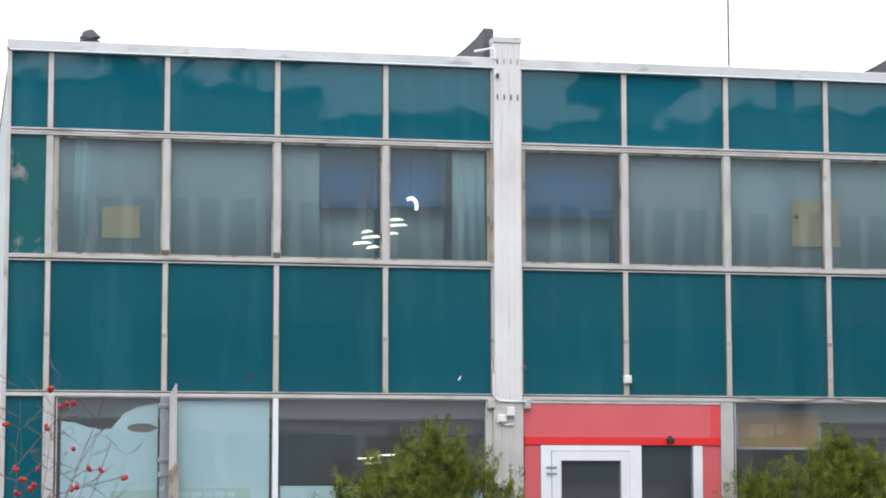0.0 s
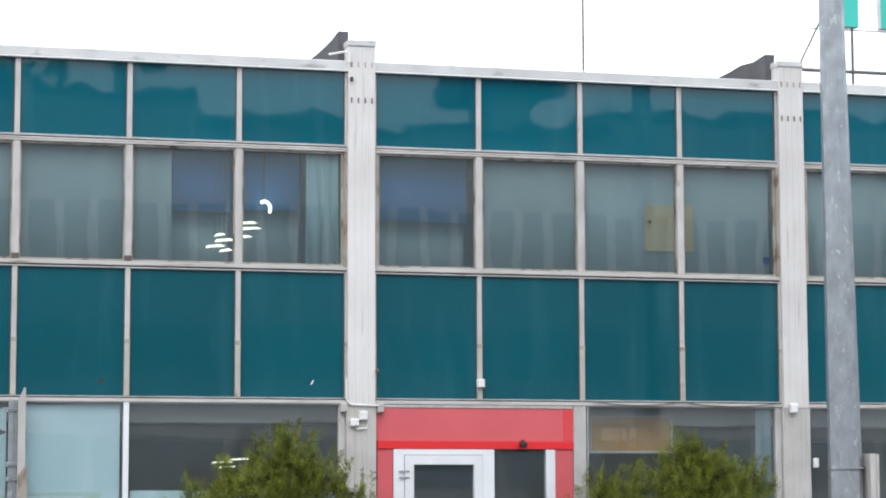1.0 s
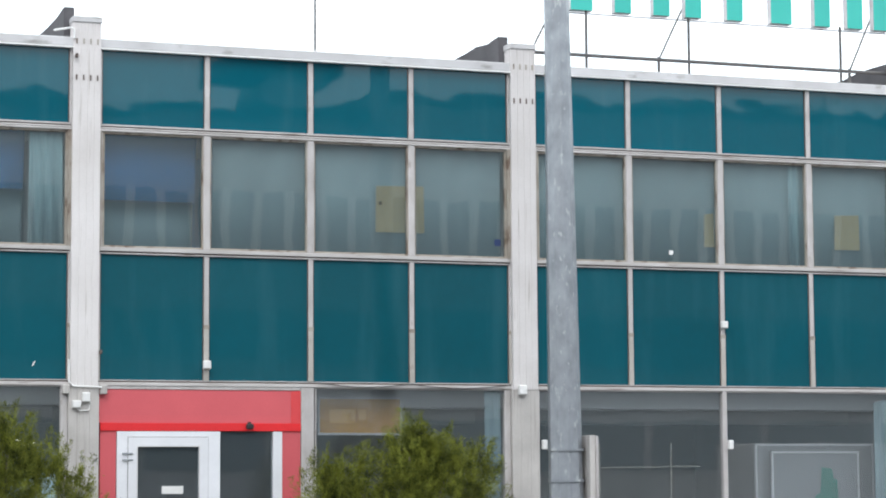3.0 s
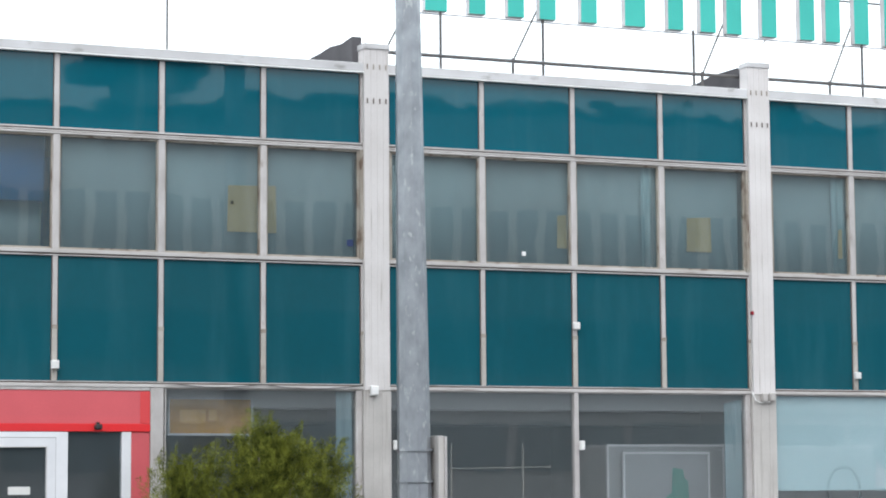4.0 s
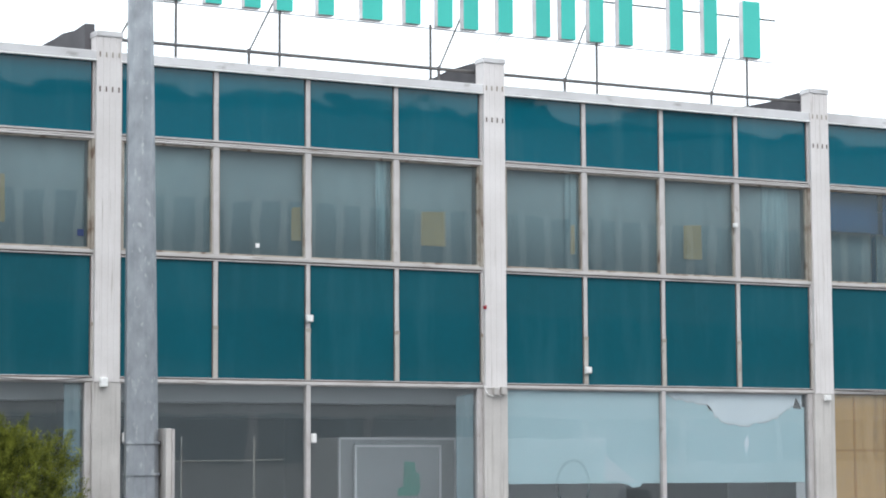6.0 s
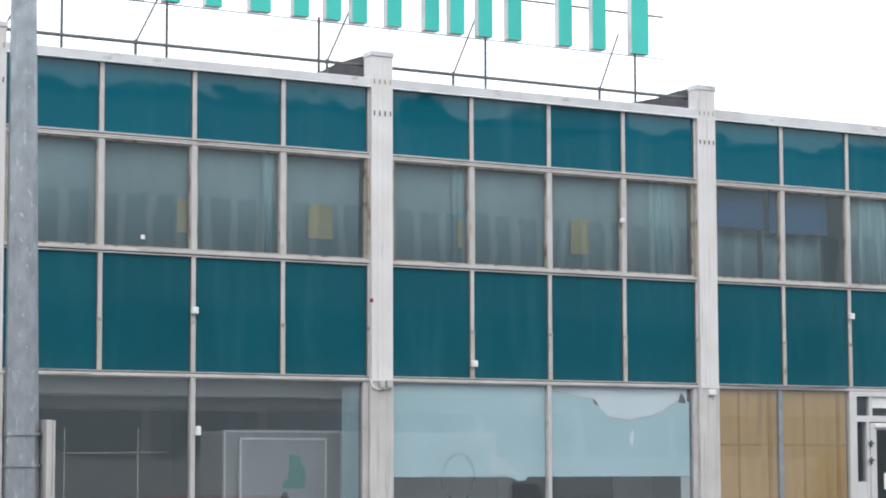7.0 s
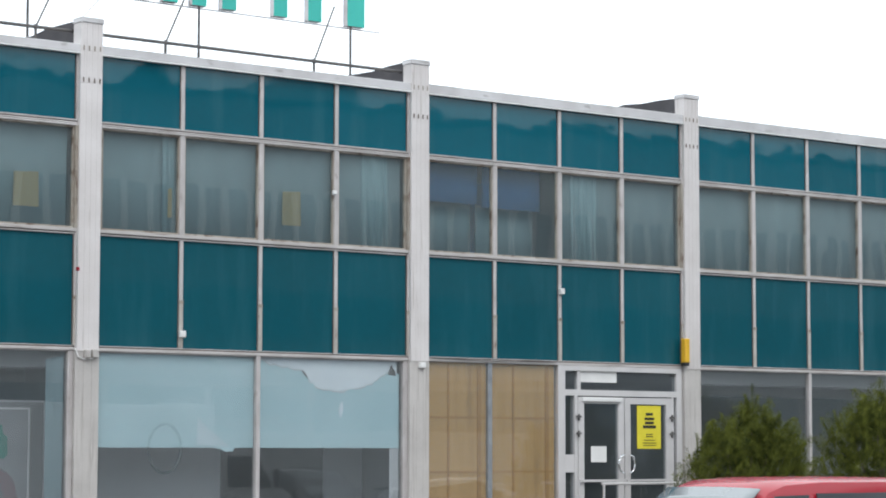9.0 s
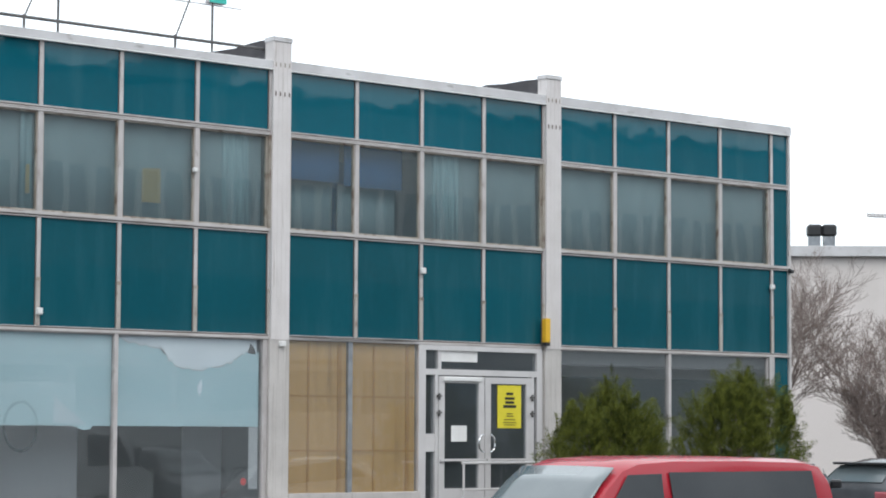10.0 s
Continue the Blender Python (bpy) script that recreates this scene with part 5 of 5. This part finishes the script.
def hall_box(u0, u1, v0, v1, z0, z1, bevel=0.0):
    bm = boxes((u0, u1, v0, v1, z0, z1), bevel=bevel)
    bmesh.ops.transform(bm, matrix=Matrix.Translation(mid_p) @ pose(0, 0, 0, 0, 0, math.degrees(math.atan2(along.y, along.x))), verts=bm.verts[:])
    return bm


part("wall", hall_box(-9, 16, 0, 12, 0.2, 6.32), BEIGE, hall)
part("roof", hall_box(-9.15, 16.15, -0.15, 12.1, 6.32, 6.42), ROOFING, hall)
part("roof_edge", hall_box(-9.2, 16.2, -0.2, -0.15, 6.22, 6.50, 0.01), COPING, hall)
part("joint", hall_box(1.9, 1.93, -0.02, 0.0, 0.2, 6.22), LIGHT_WALL, hall)
for u in (-0.56, -0.17):
    v = part("roof_vent", hall_box(u - 0.15, u + 0.15, 0.5, 0.8, 6.42, 6.85), GALV, hall)
    part("cowl", hall_box(u - 0.19, u + 0.19, 0.45, 0.85, 6.80, 7.12, 0.05), BLACK, v)
ob = thing("street_lamp", (38.2, 0.6, 0.3), "grey street lamp with a flat curved head", "street lamp")
part("pole", tube(bmesh.new(), (38.2, 0.6, 0.2), (38.2, 0.6, 6.05), 0.09, 0.05, 8), GALV, ob)
part("arm", pipe([(38.2, 0.6, 6.0), (38.15, 0.7, 6.1), (38.0, 0.9, 6.15)], 0.035), GALV, ob)
part("head", slab([(37.42, 1.36, 6.17), (37.56, 1.48, 6.17), (38.1, 0.86, 6.13), (37.96, 0.74, 6.13)], 0.07, (0, 0, 1)), FRAME_GREY, ob)
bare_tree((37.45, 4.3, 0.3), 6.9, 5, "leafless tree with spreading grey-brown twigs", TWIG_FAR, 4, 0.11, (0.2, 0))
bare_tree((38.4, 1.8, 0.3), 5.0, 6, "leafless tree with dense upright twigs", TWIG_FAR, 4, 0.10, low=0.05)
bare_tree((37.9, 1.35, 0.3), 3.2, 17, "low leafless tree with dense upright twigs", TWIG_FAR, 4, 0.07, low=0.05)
bare_tree((53.8, 34.5, 0.3), 16.0, 8, "pale leafless birch rising behind the roofs", BIRCH, 3, 0.12)
bare_tree((64, 26, 0.3), 9.6, 9, "pale leafless birch rising behind the roofs", BIRCH, 3, 0.12)

# ---- across the road ----
block = thing("office_block", (15, -52, -0.6), "long grey four-storey office block across the road", "building")
for x0, x1, z in ((-60, 8, 15.2), (8, 22, 14.3), (22, 110, 15.2)):
    part("wall", boxes((x0, x1, -66, -46.2, -0.6, z)), GREY_WALL, block)
    part("roof", boxes((x0, x1, -66.3, -46, z, z + 0.3)), ROOFING, block)
part("roof_house", boxes((18.4, 19.8, -50, -47, 14.6, 16.0)), GREY_WALL, block)
part("roof_house_top", boxes((17.0, 20.9, -50.5, -46.6, 16.0, 16.7)), ROOFING, block)
part("roof_house", boxes((52, 56, -58, -50, 15.5, 17.2)), GREY_WALL, block)
pane_m = mesh_of(boxes((-0.40, 0.40, -46.2, -46.12, 0, 2.0)), DARK_GLASS, "far_pane")
pier_m = mesh_of(boxes((-0.14, 0.14, -46.2, -46.02, 0, 2.1)), LIGHT_WALL, "far_pier")
wide_m = mesh_of(boxes((-2.1, 2.1, -46.2, -46.12, 0, 1.7)), DARK_GLASS, "far_wide_pane")
for k in range(106):
    x = -30 + 1.1 * k
    part("window", pane_m, None, block, at=(x, 0, 9.7))
    part("pier", pier_m, None, block, at=(x + 0.55, 0, 9.65))
for z in (6.1, 2.4):
    for k in range(26):
        part("window", wide_m, None, block, at=(-30 + 4.6 * k, 0, z))
part("fascia", boxes((-60, 110, -46.2, -46.05, 4.5, 5.2)), LIGHT_WALL, block)
rng = random.Random(31)
for x, top in ((-12, 21), (-4, 23.5), (3, 24.5), (9.5, 23.4), (33, 21.6), (41, 22.0), (50, 21.2), (58, 22.4), (67, 21.4), (76, 20.8), (86, 19.5), (97, 21.3)):
    lobes = [(rng.uniform(-3, 3), rng.uniform(-1, 1), rng.uniform(1.8, 2.8), top - rng.uniform(0, 3.0)) for _ in range(5)]
    conifer((x, -70.5, ground_z(-70.5)), [(0, 0, 3.0, top)] + lobes, 9000, LEAF_B, "tall broad evergreen tree behind the office block", int(x * 7) + 99, 0.7, "tree", "trees across the road", "evergreen_tree")


def make_truck(label):
    """A box truck, its front towards +x."""
    ob = thing("box_truck", (0, 0, 0), label, "truck")
    part("box_body", boxes((-6.2, 0.0, -1.1, 1.1, 0.75, 3.25), bevel=0.03), CAR_WHITE, ob)
    part("chassis", boxes((-6.1, 1.9, -0.5, 0.5, 0.5, 0.74)), BLACK, ob)
    cab = part("cab", prism([(0.08, 0.55), (2.05, 0.55), (2.1, 1.25), (1.75, 1.45), (1.25, 2.3), (0.08, 2.35)], -1.0, 1.0), CAR_WHITE, ob)
    for s in (-1, 1):
        part("cab_window", slab([(0.35, s * 1.002, 1.40), (1.55, s * 1.002, 1.40), (1.15, s * 1.002, 2.12), (0.35, s * 1.002, 2.12)], 0.008, (0, s, 0)), CAR_GLASS, cab)
        part("mirror", boxes((1.55, 1.65, s * 1.17 - 0.12, s * 1.17 + 0.12, 1.4, 1.85), bevel=0.03), BLACK, cab)
    part("windscreen", slab([(1.76, -0.9, 1.48), (1.76, 0.9, 1.48), (1.29, 0.85, 2.25), (1.29, -0.85, 2.25)], 0.012, (0.85, 0, 0.5)), WINDSCREEN, cab)
    wheels(ob, [(x, y) for x in (-4.6, 0.75) for y in (-0.92, 0.92)], 0.40, GALV)
    return ob


truck = make_truck("plain white box truck with a low cab parked along the road")
truck.matrix_basis = pose(26.2, -15.3, ground_z(-15.3), 0, 0, 0)
grey_car = make_hatch(CAR_DARK, "dark car parked along the road")
grey_car.matrix_basis = pose(29.4, -13.0, ground_z(-13.0), 0, 0, 270) @ Matrix.Diagonal((1, 1, 1.2, 1))
